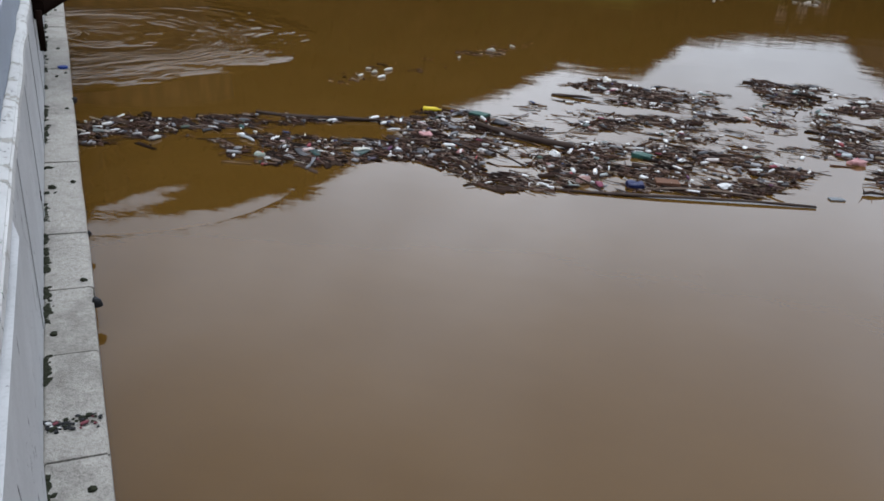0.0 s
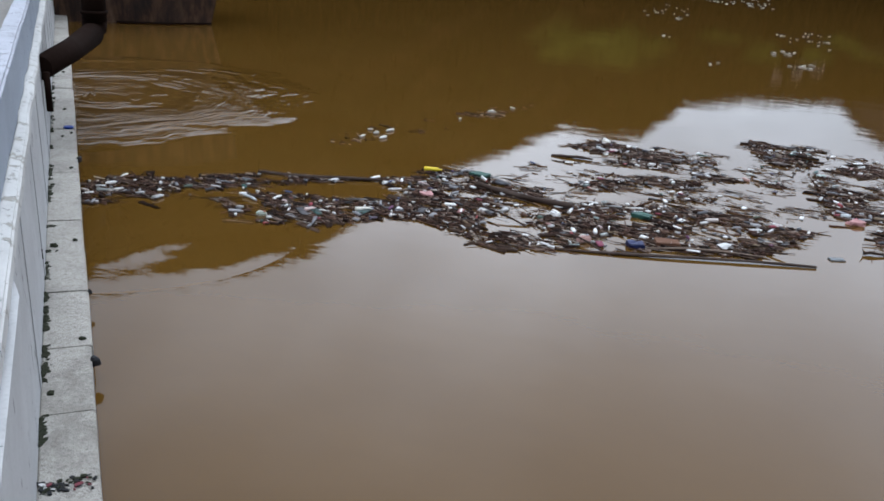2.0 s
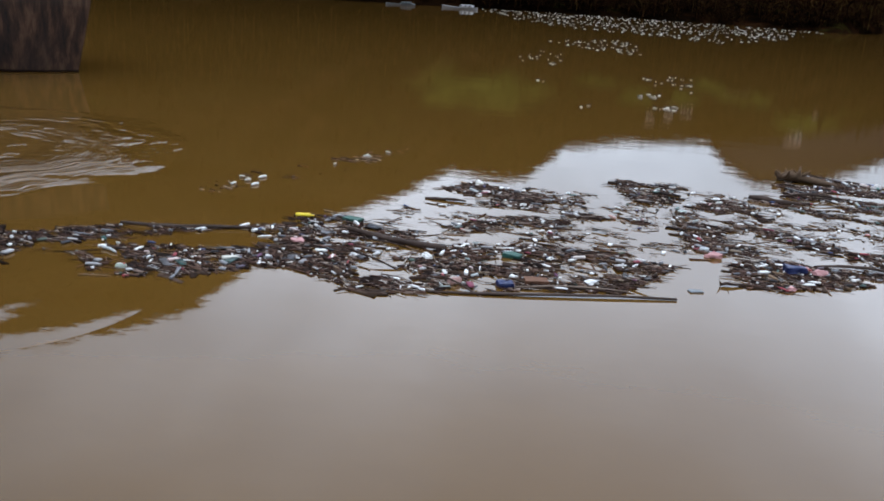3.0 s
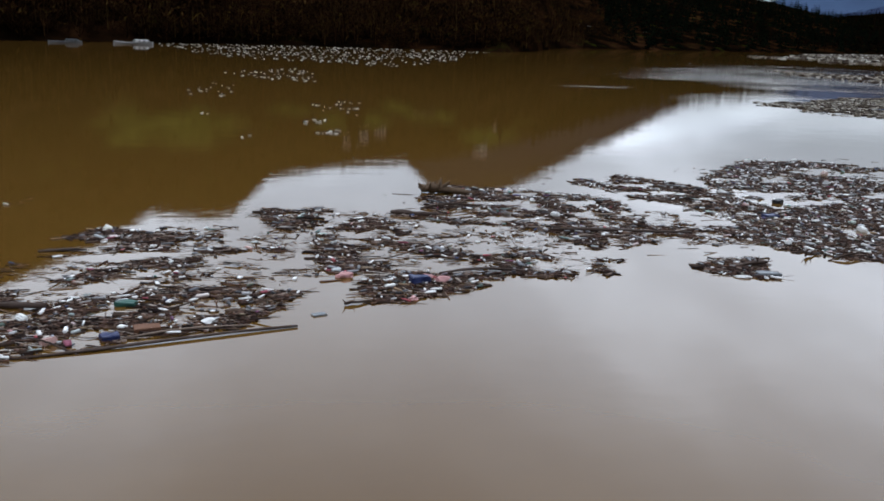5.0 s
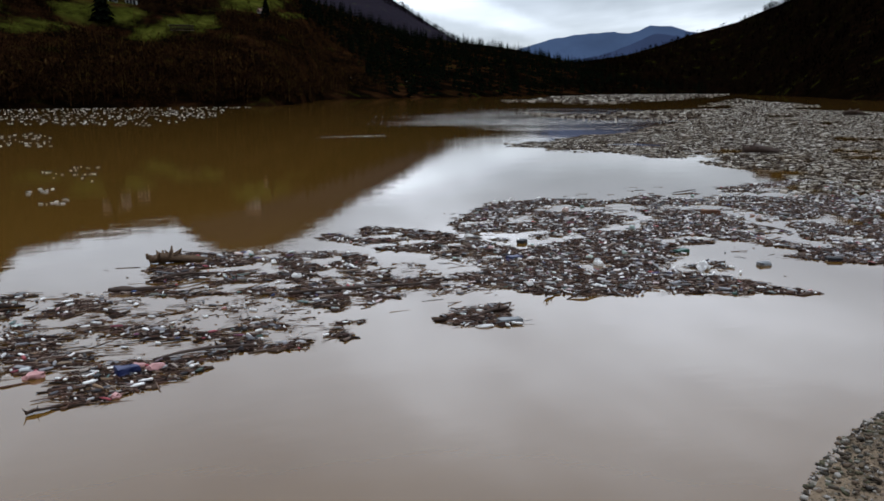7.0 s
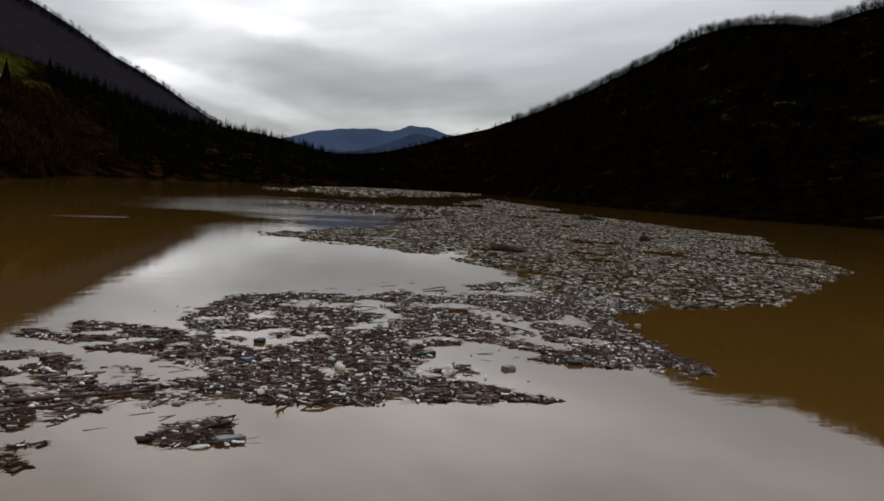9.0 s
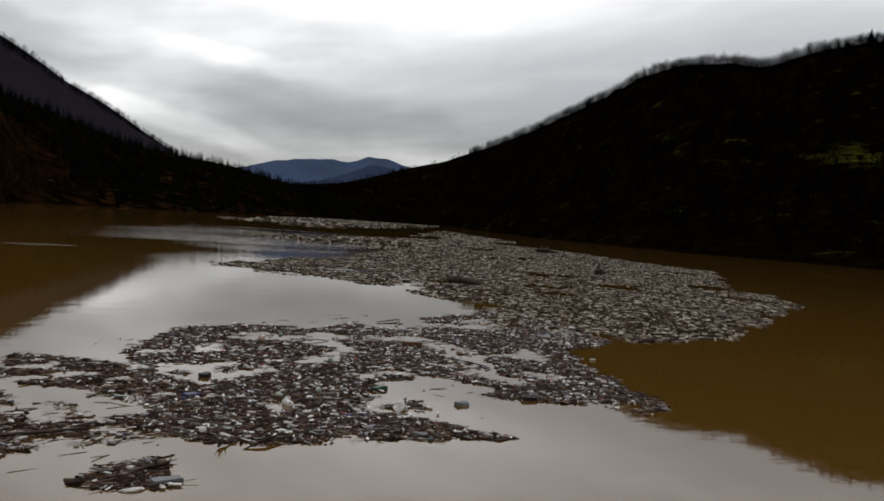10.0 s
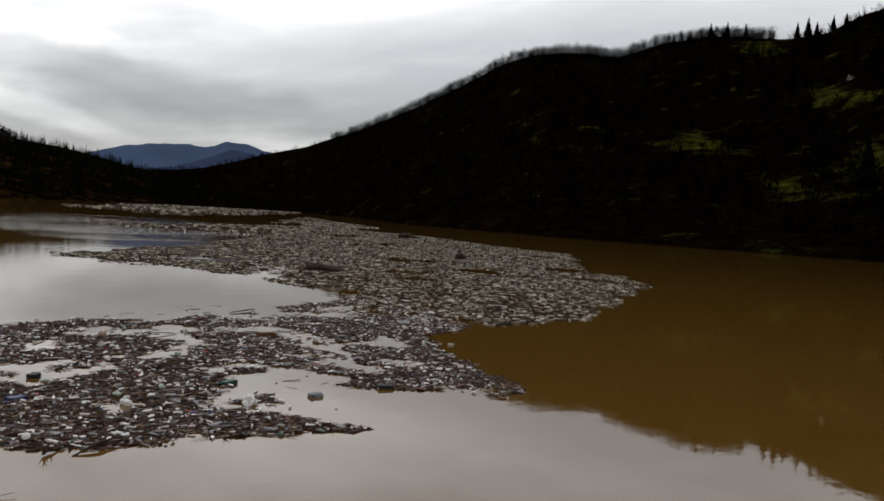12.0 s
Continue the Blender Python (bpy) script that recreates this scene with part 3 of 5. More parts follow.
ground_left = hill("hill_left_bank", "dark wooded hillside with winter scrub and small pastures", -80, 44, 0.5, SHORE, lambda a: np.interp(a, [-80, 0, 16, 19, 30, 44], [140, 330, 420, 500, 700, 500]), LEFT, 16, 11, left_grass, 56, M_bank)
ground_back = hill("hill_back_ridge", "bare grey-brown wooded ridge behind the bank, haze-lightened in its colour", -2, 34, 0.4, lambda a: 900 + 0 * a, lambda a: 700 + 0 * a, BACK, 40, 23, None, 56, M_ridge)
ground_right = hill("hill_right_bank", "steep wooded hillside falling to the water, deep shade in its dark colour", 31, 150, 0.5, SHORE, lambda a: np.interp(a, [31, 45, 55, 70, 90, 150], [900, 850, 750, 720, 600, 300]), RIGHT, 22, 31, right_grass)
hill("hill_rear", "low wooded ground behind the dam", 150, 280, 2.0, lambda a: 160 + 0 * a, lambda a: 300 + 0 * a, lambda a: 9 + 3 * np.sin(np.radians(a * 3)), 20, 41, rows=20)

FAR1 = curve_of([(20, 0.5), (27, 1.6), (31, 2.6), (33, 3.2), (34.5, 3.45), (36.5, 3.6), (38, 3.55), (39.3, 3.95), (40.5, 3.9), (42, 3.5), (45, 3.0), (50, 2.5), (60, 2)])
FAR2 = curve_of([(20, 0.3), (28, 1.2), (33, 1.6), (36, 2.1), (38, 2.8), (39.6, 3.5), (41, 3.3), (43, 2.9), (50, 2.5), (60, 2)])


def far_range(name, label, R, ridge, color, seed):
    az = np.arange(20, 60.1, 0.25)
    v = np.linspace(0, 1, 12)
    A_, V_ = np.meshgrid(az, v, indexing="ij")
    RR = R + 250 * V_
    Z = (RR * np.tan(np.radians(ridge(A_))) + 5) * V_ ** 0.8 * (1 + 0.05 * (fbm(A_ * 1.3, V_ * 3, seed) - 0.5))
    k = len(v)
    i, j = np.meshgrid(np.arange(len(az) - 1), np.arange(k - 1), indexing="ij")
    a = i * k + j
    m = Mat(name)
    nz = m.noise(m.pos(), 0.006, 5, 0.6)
    # Blue distance haze is painted into the base colour.
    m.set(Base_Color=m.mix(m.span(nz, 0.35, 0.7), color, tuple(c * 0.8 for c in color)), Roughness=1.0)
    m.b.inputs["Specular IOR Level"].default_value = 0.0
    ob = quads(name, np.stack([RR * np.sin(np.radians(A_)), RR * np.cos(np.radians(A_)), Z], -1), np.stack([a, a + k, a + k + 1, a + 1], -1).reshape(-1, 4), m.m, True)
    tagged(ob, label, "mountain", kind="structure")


# Both ranges carry their air haze as a blue base colour.
far_range("backdrop_far_range", "distant mountain range under cloud, blue haze painted into its colour", 3600, FAR1, (0.050, 0.074, 0.130), 3)
far_range("backdrop_near_range", "wooded mountain spur in the distance, blue haze painted into its colour", 2900, FAR2, (0.029, 0.040, 0.076), 5)

# ---- woods ----


def bare_trees(P, height, seed, twigs=34, slim=0.5, rise=(0.35, 1.3)):
    """Leafless trees: a tapered trunk and a spray of thin forked twigs."""
    r = np.random.default_rng(seed)
    k = len(P)
    out = []
    t = np.arange(3) * 2 * math.pi / 3
    # trunk as a three-sided taper
    V = np.zeros((k, 6, 3))
    for j, (zz, rr) in enumerate(((0.0, 0.016), (0.7, 0.005))):
        V[:, 3 * j:3 * j + 3, 0] = P[:, :1] + np.cos(t) * rr * height[:, None]
        V[:, 3 * j:3 * j + 3, 1] = P[:, 1:2] + np.sin(t) * rr * height[:, None]
        V[:, 3 * j:3 * j + 3, 2] = P[:, 2:3] + (zz - 0.03 * (zz == 0)) * height[:, None]
    F = np.array([(0, 1, 4, 3), (1, 2, 5, 4), (2, 0, 3, 5)])[None] + 6 * np.arange(k)[:, None, None]
    out.append((V.reshape(-1, 3), F.reshape(-1, 4)))
    # limbs and twigs as slim four-cornered blades, at all angles
    z0 = r.uniform(0.0, 0.68, (k, twigs))
    ang = r.uniform(0, 2 * math.pi, (k, twigs))
    ln = r.uniform(0.16, 0.42, (k, twigs)) * (1.15 - 0.6 * np.abs(z0 - 0.35))
    up = r.uniform(*rise, (k, twigs))
    d = np.stack([np.cos(ang), np.sin(ang), up], -1)
    d /= np.linalg.norm(d, axis=-1, keepdims=True)
    H = height[:, None, None]
    base = P[:, None, :] + np.stack([0 * z0, 0 * z0, z0], -1) * H + d * r.uniform(0, 0.12, (k, twigs, 1)) * H
    tip = base + d * ln[..., None] * H
    side = np.stack([-np.sin(ang), np.cos(ang), 0 * ang], -1) * r.uniform(0.004, 0.030, (k, twigs, 1)) * slim * H
    mid = (base + tip) / 2 + side * 2.0
    V = np.stack([base, mid + side, tip, (base + tip) / 2 - side], 2)
    F = np.arange(k * twigs * 4).reshape(-1, 4)
    out.append((V.reshape(-1, 3), F))
    return join(*out)


def conifers(P, height, seed, tiers=7, arms=7):
    r = np.random.default_rng(seed)
    k = len(P)
    Vs = []
    for i in range(tiers):
        f = i / (tiers - 1)
        z = 0.12 + 0.8 * f
        rad = (0.24 * (1 - f) + 0.03) * r.uniform(0.8, 1.2, (k, arms))
        a = np.arange(arms) * 2 * math.pi / arms + i * 0.5 + r.uniform(-0.2, 0.2, (k, arms))
        H = height[:, None]
        cx, cy = np.cos(a), np.sin(a)
        c = np.stack([P[:, :1] + 0 * a, P[:, 1:2] + 0 * a, P[:, 2:3] + (z + 0.10) * H + 0 * a], -1)
        tip = np.stack([P[:, :1] + cx * rad * H, P[:, 1:2] + cy * rad * H, P[:, 2:3] + (z - 0.05) * H + 0 * a], -1)
        w = (rad * 0.42 * H)[..., None]
        sd = np.stack([-cy, cx, 0 * a], -1) * w
        m = (c + tip) / 2
        Vs.append(np.stack([c, m + sd, tip, m - sd], 2).reshape(-1, 3))
    V = np.concatenate(Vs)
    return V, np.arange(len(V)).reshape(-1, 4)


def wood(name, label, ground, az, v, count, h, seed, twigs, skip=None, slim=0.6, material=None, rise=(0.35, 1.3)):
    r = np.random.default_rng(seed)
    a, q = r.uniform(*az, count), r.uniform(0, 1, count) ** 0.8 * (v[1] - v[0]) + v[0]
    P = ground(a, q)
    if skip is not None:
        e = np.degrees(np.arctan2(P[:, 2] - 5, np.hypot(P[:, 0], P[:, 1])))
        P = P[(skip(a, e) < 0.45) | (r.random(len(P)) < 0.12)]
    V, F = bare_trees(P, r.uniform(*h, len(P)), seed + 1, twigs, slim, rise)
    tagged(quads(name, V, F, material or M_tree), label, "woodland", kind="stuff")


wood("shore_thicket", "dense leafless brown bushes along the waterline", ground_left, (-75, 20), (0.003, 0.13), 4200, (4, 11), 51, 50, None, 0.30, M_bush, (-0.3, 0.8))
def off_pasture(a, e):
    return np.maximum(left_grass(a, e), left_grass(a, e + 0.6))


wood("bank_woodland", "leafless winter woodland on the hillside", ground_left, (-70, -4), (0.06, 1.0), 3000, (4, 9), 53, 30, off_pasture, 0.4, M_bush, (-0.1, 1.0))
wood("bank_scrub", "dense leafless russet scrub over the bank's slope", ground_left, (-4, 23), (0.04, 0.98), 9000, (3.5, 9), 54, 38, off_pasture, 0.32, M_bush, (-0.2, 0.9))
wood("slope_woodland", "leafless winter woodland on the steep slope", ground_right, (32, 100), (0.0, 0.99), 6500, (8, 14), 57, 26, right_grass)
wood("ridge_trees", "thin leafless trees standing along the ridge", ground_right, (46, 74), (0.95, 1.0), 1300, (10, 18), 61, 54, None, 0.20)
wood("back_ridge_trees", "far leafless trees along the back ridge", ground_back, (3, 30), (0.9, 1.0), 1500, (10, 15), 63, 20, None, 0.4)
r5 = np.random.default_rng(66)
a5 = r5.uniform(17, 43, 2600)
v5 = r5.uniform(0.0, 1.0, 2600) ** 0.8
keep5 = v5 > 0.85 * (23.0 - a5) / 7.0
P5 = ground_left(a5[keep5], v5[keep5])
tagged(quads("conifer_wood", *conifers(P5, r5.uniform(8, 15, len(P5)), 67, 5, 5), M_conifer), "dark conifer wood on the low spur, shade put into its colour", "woodland", kind="stuff")


def conifer_tree(az, v, h, ground, label):
    p = ground(np.array([az]), np.array([v]))[0]
    base = tagged(new("conifer_tree"), label, "tree", "conifers on the hill")
    base.location = p
    bm = bmesh.new()
    tube(bm, [(0, 0, -0.5), (0, 0, h * 0.5), (0, 0, h * 0.95)], [h * 0.022, h * 0.014, h * 0.004], 6)
    part("trunk", bm, M_log, base)
    V, F = conifers(np.zeros((1, 3)), np.array([h]), int(az * 10) + 3, 11, 9)
    ob = quads("crown", V, F, M_conifer)
    ob.parent = base


for a, v, h in ((71.2, 1.0, 13), (72.3, 1.0, 12), (75.3, 1.0, 13), (75.9, 1.0, 15.5), (76.4, 1.0, 11), (77.3, 1.0, 12), (78.0, 1.0, 9), (77.0, 0.26, 17), (79.6, 0.16, 16), (70.2, 1.0, 12)):
    conifer_tree(a, v, h * 1.4, ground_right, "single dark conifer standing on the open hillside")
for a, v, h in ((5.2, 0.42, 22), (14.9, 0.55, 14)):
    conifer_tree(a, v, h, ground_left, "tall dark evergreen standing by the pasture")

# ---- dam wall, ledge and walkway ----


def wall_piece(name, outline, s0, s1, material, parent, label="", bevel=0.012, cuts=0, amount=0.0):
    """A length of wall: outline in (n, z), drawn from s0 to s1."""
    bm = bmesh.new()
    steps = max(2, int((s1 - s0) / 0.6) + 1) if cuts else 2
    rings = []
    for i in range(steps):
        s = s0 + (s1 - s0) * i / (steps - 1)
        rings.append([bm.verts.new(W(s, n + amount * noise.noise(Vector((s * 0.9, n * 3, z * 2))), z + amount * noise.noise(Vector((s * 1.1, n * 3 + 9, z * 2))))) for n, z in outline])
    k = len(outline)
    for r0, r1 in zip(rings, rings[1:]):
        for j in range(k):
            bm.faces.new((r0[j], r0[(j + 1) % k], r1[(j + 1) % k], r1[j]))
    bm.faces.new(rings[0]), bm.faces.new(rings[-1][::-1])
    bmesh.ops.recalc_face_normals(bm, faces=bm.faces)
    if bevel:
        long_edges = [e for e in bm.edges if abs((e.verts[0].co - e.verts[1].co).normalized().dot(AZ)) > 0.8]
        bmesh.ops.bevel(bm, geom=long_edges, offset=bevel, segments=2, affect="EDGES")
    return part(name, bm, material, parent, label)


S0, S1 = -6.0, 60.0
wall_dam = tagged(new("wall_dam"), "white flaking painted dam wall rising from a concrete ledge", "dam wall", kind="structure")
wall_piece("wall_face", [(-0.60, -2.0), (-0.60, 2.20), (-1.03, 2.20), (-1.03, -2.0)], S0, S1, M_white, wall_dam, "flaking white painted face", 0.0)
for i in range(11):
    s = S0 + i * 6.0
    wall_piece("coping", [(-0.585, 2.203), (-0.595, 2.34), (-0.735, 2.37), (-0.735, 2.203)], s + 0.004, s + 5.996, M_cap, wall_dam, "pale worn step along the wall", 0.02, 1, 0.026)
    wall_piece("parapet", [(-0.738, 2.203), (-0.748, 3.0), (-1.03, 3.0), (-1.03, 2.203)], s + 0.002, s + 5.998, M_blue, wall_dam, "blue-grey painted parapet face", 0.0, 1, 0.008)
    wall_piece("parapet_cap", [(-0.742, 3.003), (-0.752, 3.07), (-1.04, 3.09), (-1.04, 3.003)], s + 0.002, s + 5.998, M_lav, wall_dam, "lavender-white worn parapet top", 0.028, 1, 0.020)
# thicker near panel, whose end runs down at a slant
bm = bmesh.new()
out = [(6.75, 2.155), (5.35, 0.32), (S0, 0.32), (S0, 2.155)]
fr = [bm.verts.new(W(s, -0.535, z)) for s, z in out]
bk = [bm.verts.new(W(s + (0.40 if i < 2 else 0), -0.599, z)) for i, (s, z) in enumerate(out)]
bm.faces.new(fr), bm.faces.new(bk[::-1])
for i in range(4):
    bm.faces.new((fr[i], bk[i], bk[(i + 1) % 4], fr[(i + 1) % 4]))
bmesh.ops.recalc_face_normals(bm, faces=bm.faces)
part("buttress_panel", bm, M_white, wall_dam, "thicker white panel with a slanting end")
# a shadow joint and raised ribs along the face
for i in range(9):
    s = 8.6 + i * 3.1
    wall_piece("rib", [(-0.599, 0.32), (-0.599, 2.19), (-0.59, 2.19), (-0.585, 0.32)], s, s + 0.16, M_white, wall_dam, "", 0.0)

walkway = wall_piece("walkway", [(-1.035, -2.0), (-1.035, 2.1), (-7.0, 2.1), (-7.0, -2.0)], S0, S1, M_road, None, "", 0.0)
tagged(walkway, "grey concrete walkway behind the parapet", "walkway", kind="structure")

ledge = tagged(new("ledge"), "weathered pale concrete ledge along the foot of the wall", "ledge", kind="structure")
cuts_s, s = [], S0
rl = random.Random(4)
while s < S1:
    cuts_s.append(s)
    s += rl.uniform(1.35, 1.85)
for a, b in zip(cuts_s, cuts_s[1:]):
    dn, dz = rl.uniform(-0.012, 0.012), rl.uniform(-0.008, 0.008)
    wall_piece("ledge_slab", [(-0.597, -1.2), (-0.597, 0.30 + dz), (-0.08 + dn, 0.285 + dz), (-0.07 + dn, -1.2)], a + 0.012, b - 0.012, M_ledge, ledge, "", 0.018, 1, 0.006)
wall_piece("ledge_core", [(-0.60, -1.3), (-0.60, 0.24), (-0.11, 0.23), (-0.11, -1.3)], S0, S1, M_rock, ledge, "dark joint between the slabs", 0.0)


def lump(r, seed, flat=0.6, amount=0.35, sub=2):
    bm = bmesh.new()
    bmesh.ops.create_icosphere(bm, subdivisions=sub, radius=r)
    for v in bm.verts:
        v.co *= 1 + amount * noise.noise(v.co / r * 1.4 + Vector((seed, 0, 0)))
        v.co.z *= flat
    return bm


# moss and dirt in the corner between ledge and wall
rm = random.Random(9)
bm = bmesh.new()
for i in range(2400):
    s = rm.uniform(2.0, 32.0)
    if noise.noise(Vector((s * 0.8, 3, 0))) + 0.5 * noise.noise(Vector((s * 3.1, 5, 0))) < 0.02:
        continue
    q = lump(rm.uniform(0.008, 0.034), i, 0.5, 0.7, 1)
    me = bpy.data.meshes.new("tmp")
    q.transform(Matrix.Translation(W(s, -0.585 + abs(rm.gauss(0, 0.02 + 0.07 * max(0.0, noise.noise(Vector((s * 1.7, 8, 0)))))), 0.30)) @ Matrix.Diagonal((1.0, 1.3, 1.0, 1)))
    q.to_mesh(me), q.free()
    bm.from_mesh(me)
    bpy.data.meshes.remove(me)
tagged(part("moss", bm, M_moss), "dark moss and dirt in the corner of the ledge", "moss", kind="stuff")

M_mat = mat_island("sodden_leaf_mat", ((0.0, (0.007, 0.004, 0.003)), (0.5, (0.028, 0.017, 0.012)), (1.0, (0.080, 0.054, 0.038))), 0.85, 14, grain=0.7, sheen=0.04)
M_sheet = mat_island("torn_plastic_sheet", ((0.0, (0.05, 0.05, 0.055)), (0.4, (0.12, 0.115, 0.12)), (0.7, (0.20, 0.20, 0.21)), (0.85, (0.10, 0.06, 0.04)), (0.93, (0.05, 0.10, 0.09)), (1.0, (0.35, 0.34, 0.33))), 0.5, 5, grain=0.7, sheen=0.2)
M_black = mat_plain("black_rubber", (0.012, 0.012, 0.013), 0.6, 20)
M_bluelid = mat_plain("blue_lid_plastic", (0.02, 0.05, 0.25), 0.4, 20)
M_redcloth = mat_plain("faded_red_scrap", (0.16, 0.045, 0.055), 0.8, 20)
M_yellow = mat_plain("yellow_plastic", (0.62, 0.48, 0.02), 0.35, 12, spread=0.2)
M_navy = mat_plain("navy_blue_plastic", (0.012, 0.018, 0.07), 0.4, 8)
M_pink = mat_plain("faded_pink_plastic", (0.42, 0.22, 0.21), 0.5, 8, spread=0.25)
M_green = mat_plain("dull_green_plastic", (0.02, 0.07, 0.052), 0.45, 8)
M_foam = mat_plain("white_foam", (0.58, 0.57, 0.55), 0.7, 10, spread=0.3)
M_greyp = mat_plain("grey_blue_plastic", (0.15, 0.158, 0.163), 0.5, 8)
M_brownp = mat_plain("brown_rusted_box", (0.12, 0.055, 0.028), 0.7, 6)

for s, n, r in ((9.7, -0.17, 0.055), (13.1, -0.20, 0.05), (17.2, -0.2, 0.05), (19.8, -0.35, 0.05), (22.6, -0.3, 0.06), (20.1, -0.17, 0.045), (12.9, -0.49, 0.08), (28.0, -0.3, 0.07), (8.5, -0.5, 0.06), (5.9, -0.24, 0.05)):
    ob = part("stone", lump(r * 0.7, s, 0.55, 0.6), M_moss)
    ob.location = W(s, n, 0.29 + r * 0.25)
    tagged(ob, "small dark stone lying on the concrete ledge", "stone", "stones on the ledge")
bm = bmesh.new()
tube(bm, [(0, 0, 0), (0, 0, 0.04), (0, 0, 0.05)], [0.11, 0.11, 0.09], 20)
ob = part("bottle_crate_lid", bm, M_bluelid)
ob.location = W(20.6, -0.22, 0.285)
tagged(ob, "round blue plastic lid lying on the ledge", "lid")
for s, r_ in ((9.2, 0.06), (18.0, 0.055), (11.2, 0.035)):
    ob = part("rubber_pad", lump(r_, s, 1.2, 0.4), M_black)
    ob.location = W(s, -0.06, 0.24)
    tagged(ob, "black rubber pad wedged at the ledge's edge", "rubber pad", "pads on the ledge")
# heap of scraps caught on the ledge
rs = random.Random(3)
for i in range(80):
    mt = rs.choice([M_black, M_black, M_moss, M_redcloth, M_black, M_moss, M_black, M_moss, M_moss, M_black, M_foam])
    d = rs.uniform(0.012, 0.034)
    bm = rough(box(0, 0, 0, d * rs.uniform(1, 2.4), d, d * 0.28), 1, 0.012, 20, i)
    ob = part("litter_scrap", bm, mt)
    n = -0.57 + 0.45 * rs.random() ** 1.4
    ob.matrix_world = Matrix.Translation(W(6.85 + rs.gauss(0, 0.045), n, 0.30 + d * 0.25)) @ Matrix.Rotation(rs.uniform(0, 6.2), 4, "Z")
    tagged(ob, {M_redcloth: "faded red scrap in a heap of litter on the ledge", M_foam: "white foam crumb in a heap of litter on the ledge"}.get(mt, "black rotten scrap in a heap of litter on the ledge"), "litter", "litter heap on the ledge")

# ---- drain pipe ----
pipe = tagged(new("drain_pipe"), "thick dark rusted steel pipe bracketed off the wall", "pipe")
pipe.location = W(23.5, 0.58, 0)


def rel(s, n, z):
    return W(s, n, z) - pipe.location


bm = bmesh.new()
tube(bm, [rel(23.5, 0.58, 4.3), rel(23.5, 0.58, 3.0), rel(23.5, 0.58, 2.30)], [0.29] * 3, 18)
part("upright", bm, M_pipe, pipe)
bm = bmesh.new()
tube(bm, [rel(23.5, 0.58, 2.34), rel(23.5, 0.56, 2.15), rel(23.2, 0.47, 2.02), rel(20.6, 0.0, 2.03), rel(18.0, -0.60, 2.05)], [0.295, 0.295, 0.285, 0.25, 0.23], 18)
part("elbow", bm, M_pipe, pipe)
for z in (2.5, 3.6):
    bm = bmesh.new()
    tube(bm, [rel(23.5, 0.58, z), rel(23.5, 0.58, z + 0.08)], [0.325, 0.325], 18)
    part("collar", bm, M_pipe, pipe)
bm = bmesh.new()
tube(bm, [rel(17.9, -0.49, 2.0), rel(17.9, -0.49, 1.25)], [0.06, 0.06], 10)
part("downpipe", bm, M_pipe, pipe)

# ---- pier in the water ----
pier = tagged(new("pier"), "rust-streaked concrete pier standing in the water", "pier", kind="structure")
pa, pb = Vector((-26.2, 34.6, 0)), Vector((-22.8, 37.2, 0))
pd = (pb - pa).normalized()
pn = Vector((-pd.y, pd.x, 0))
bm = bmesh.new()
lo, hi = [], []
for k in range(9):
    f = k / 8
    q = pa + (pb - pa) * f - pn * (0.35 * math.sin(f * math.pi))
    lo.append(q)
ringlo = [pa - pd * 3.5] + lo + [pb + pn * 5, pa - pd * 3.5 + pn * 5]
cen = (pa + pb) / 2 + pn * 2.5
rings = []
for z, g in ((-3.0, 0.94), (0.05, 1.0), (1.5, 1.14), (3.0, 1.27), (6.5, 1.45)):
    rings.append([bm.verts.new(cen + (q - cen) * g + Vector((0, 0, z))) for q in ringlo])
for r0, r1 in zip(rings, rings[1:]):
    for i in range(len(ringlo)):
        j = (i + 1) % len(ringlo)
        bm.faces.new((r0[i], r0[j], r1[j], r1[i]))
bm.faces.new(rings[-1])
bmesh.ops.recalc_face_normals(bm, faces=bm.faces)
part("pier_body", bm, M_pier, pier)
bm = bmesh.new()
tube(bm, [q * 1.0 + Vector((0, 0, 0.04)) - pn * 0.04 for q in lo], [0.06] * 9, 6)
part("waterline_rim", bm, M_pipe, pier, "dark wet rim at the waterline")

# ---- old crest under the walker ----
crest_pts = [(2.0, -3.0), (3.4, -0.9), (4.7, 1.7), (5.35, 3.05), (5.75, 3.56), (6.12, 3.80), (6.50, 4.04), (6.95, 4.26), (7.40, 4.40), (7.90, 4.47), (8.50, 4.46), (9.3, 4.15), (12.0, 2.0), (16, -3.0), (10, -9)]
bm = prism(crest_pts, -2.0, 3.42)
bmesh.ops.triangulate(bm, faces=[f for f in bm.faces if len(f.verts) > 4])
bmesh.ops.subdivide_edges(bm, edges=bm.edges[:], cuts=6, use_grid_fill=True)
bm.normal_update()
for v in bm.verts:
    q = v.co * 2.3
    v.co += Vector((noise.noise(q), noise.noise(q + Vector((7, 0, 0))), noise.noise(q + Vector((0, 9, 0))) * 0.7)) * 0.035 + Vector((0, 0, noise.noise(q * 3.5) * 0.012))
tagged(part("dam_crest", bm, M_rock), "rough mossy old concrete crest above the water", "dam crest", kind="structure")
rk = np.random.default_rng(12)
k = 11000
tt = rk.random(k)
gx = 5.48 + 3.6 * tt
gy = np.interp(gx, [p[0] for p in crest_pts[3:12]], [p[1] for p in crest_pts[3:12]]) + 0.03 - 0.75 * rk.random(k) ** 1.3
gs = 0.003 + 0.020 * rk.random(k) ** 4
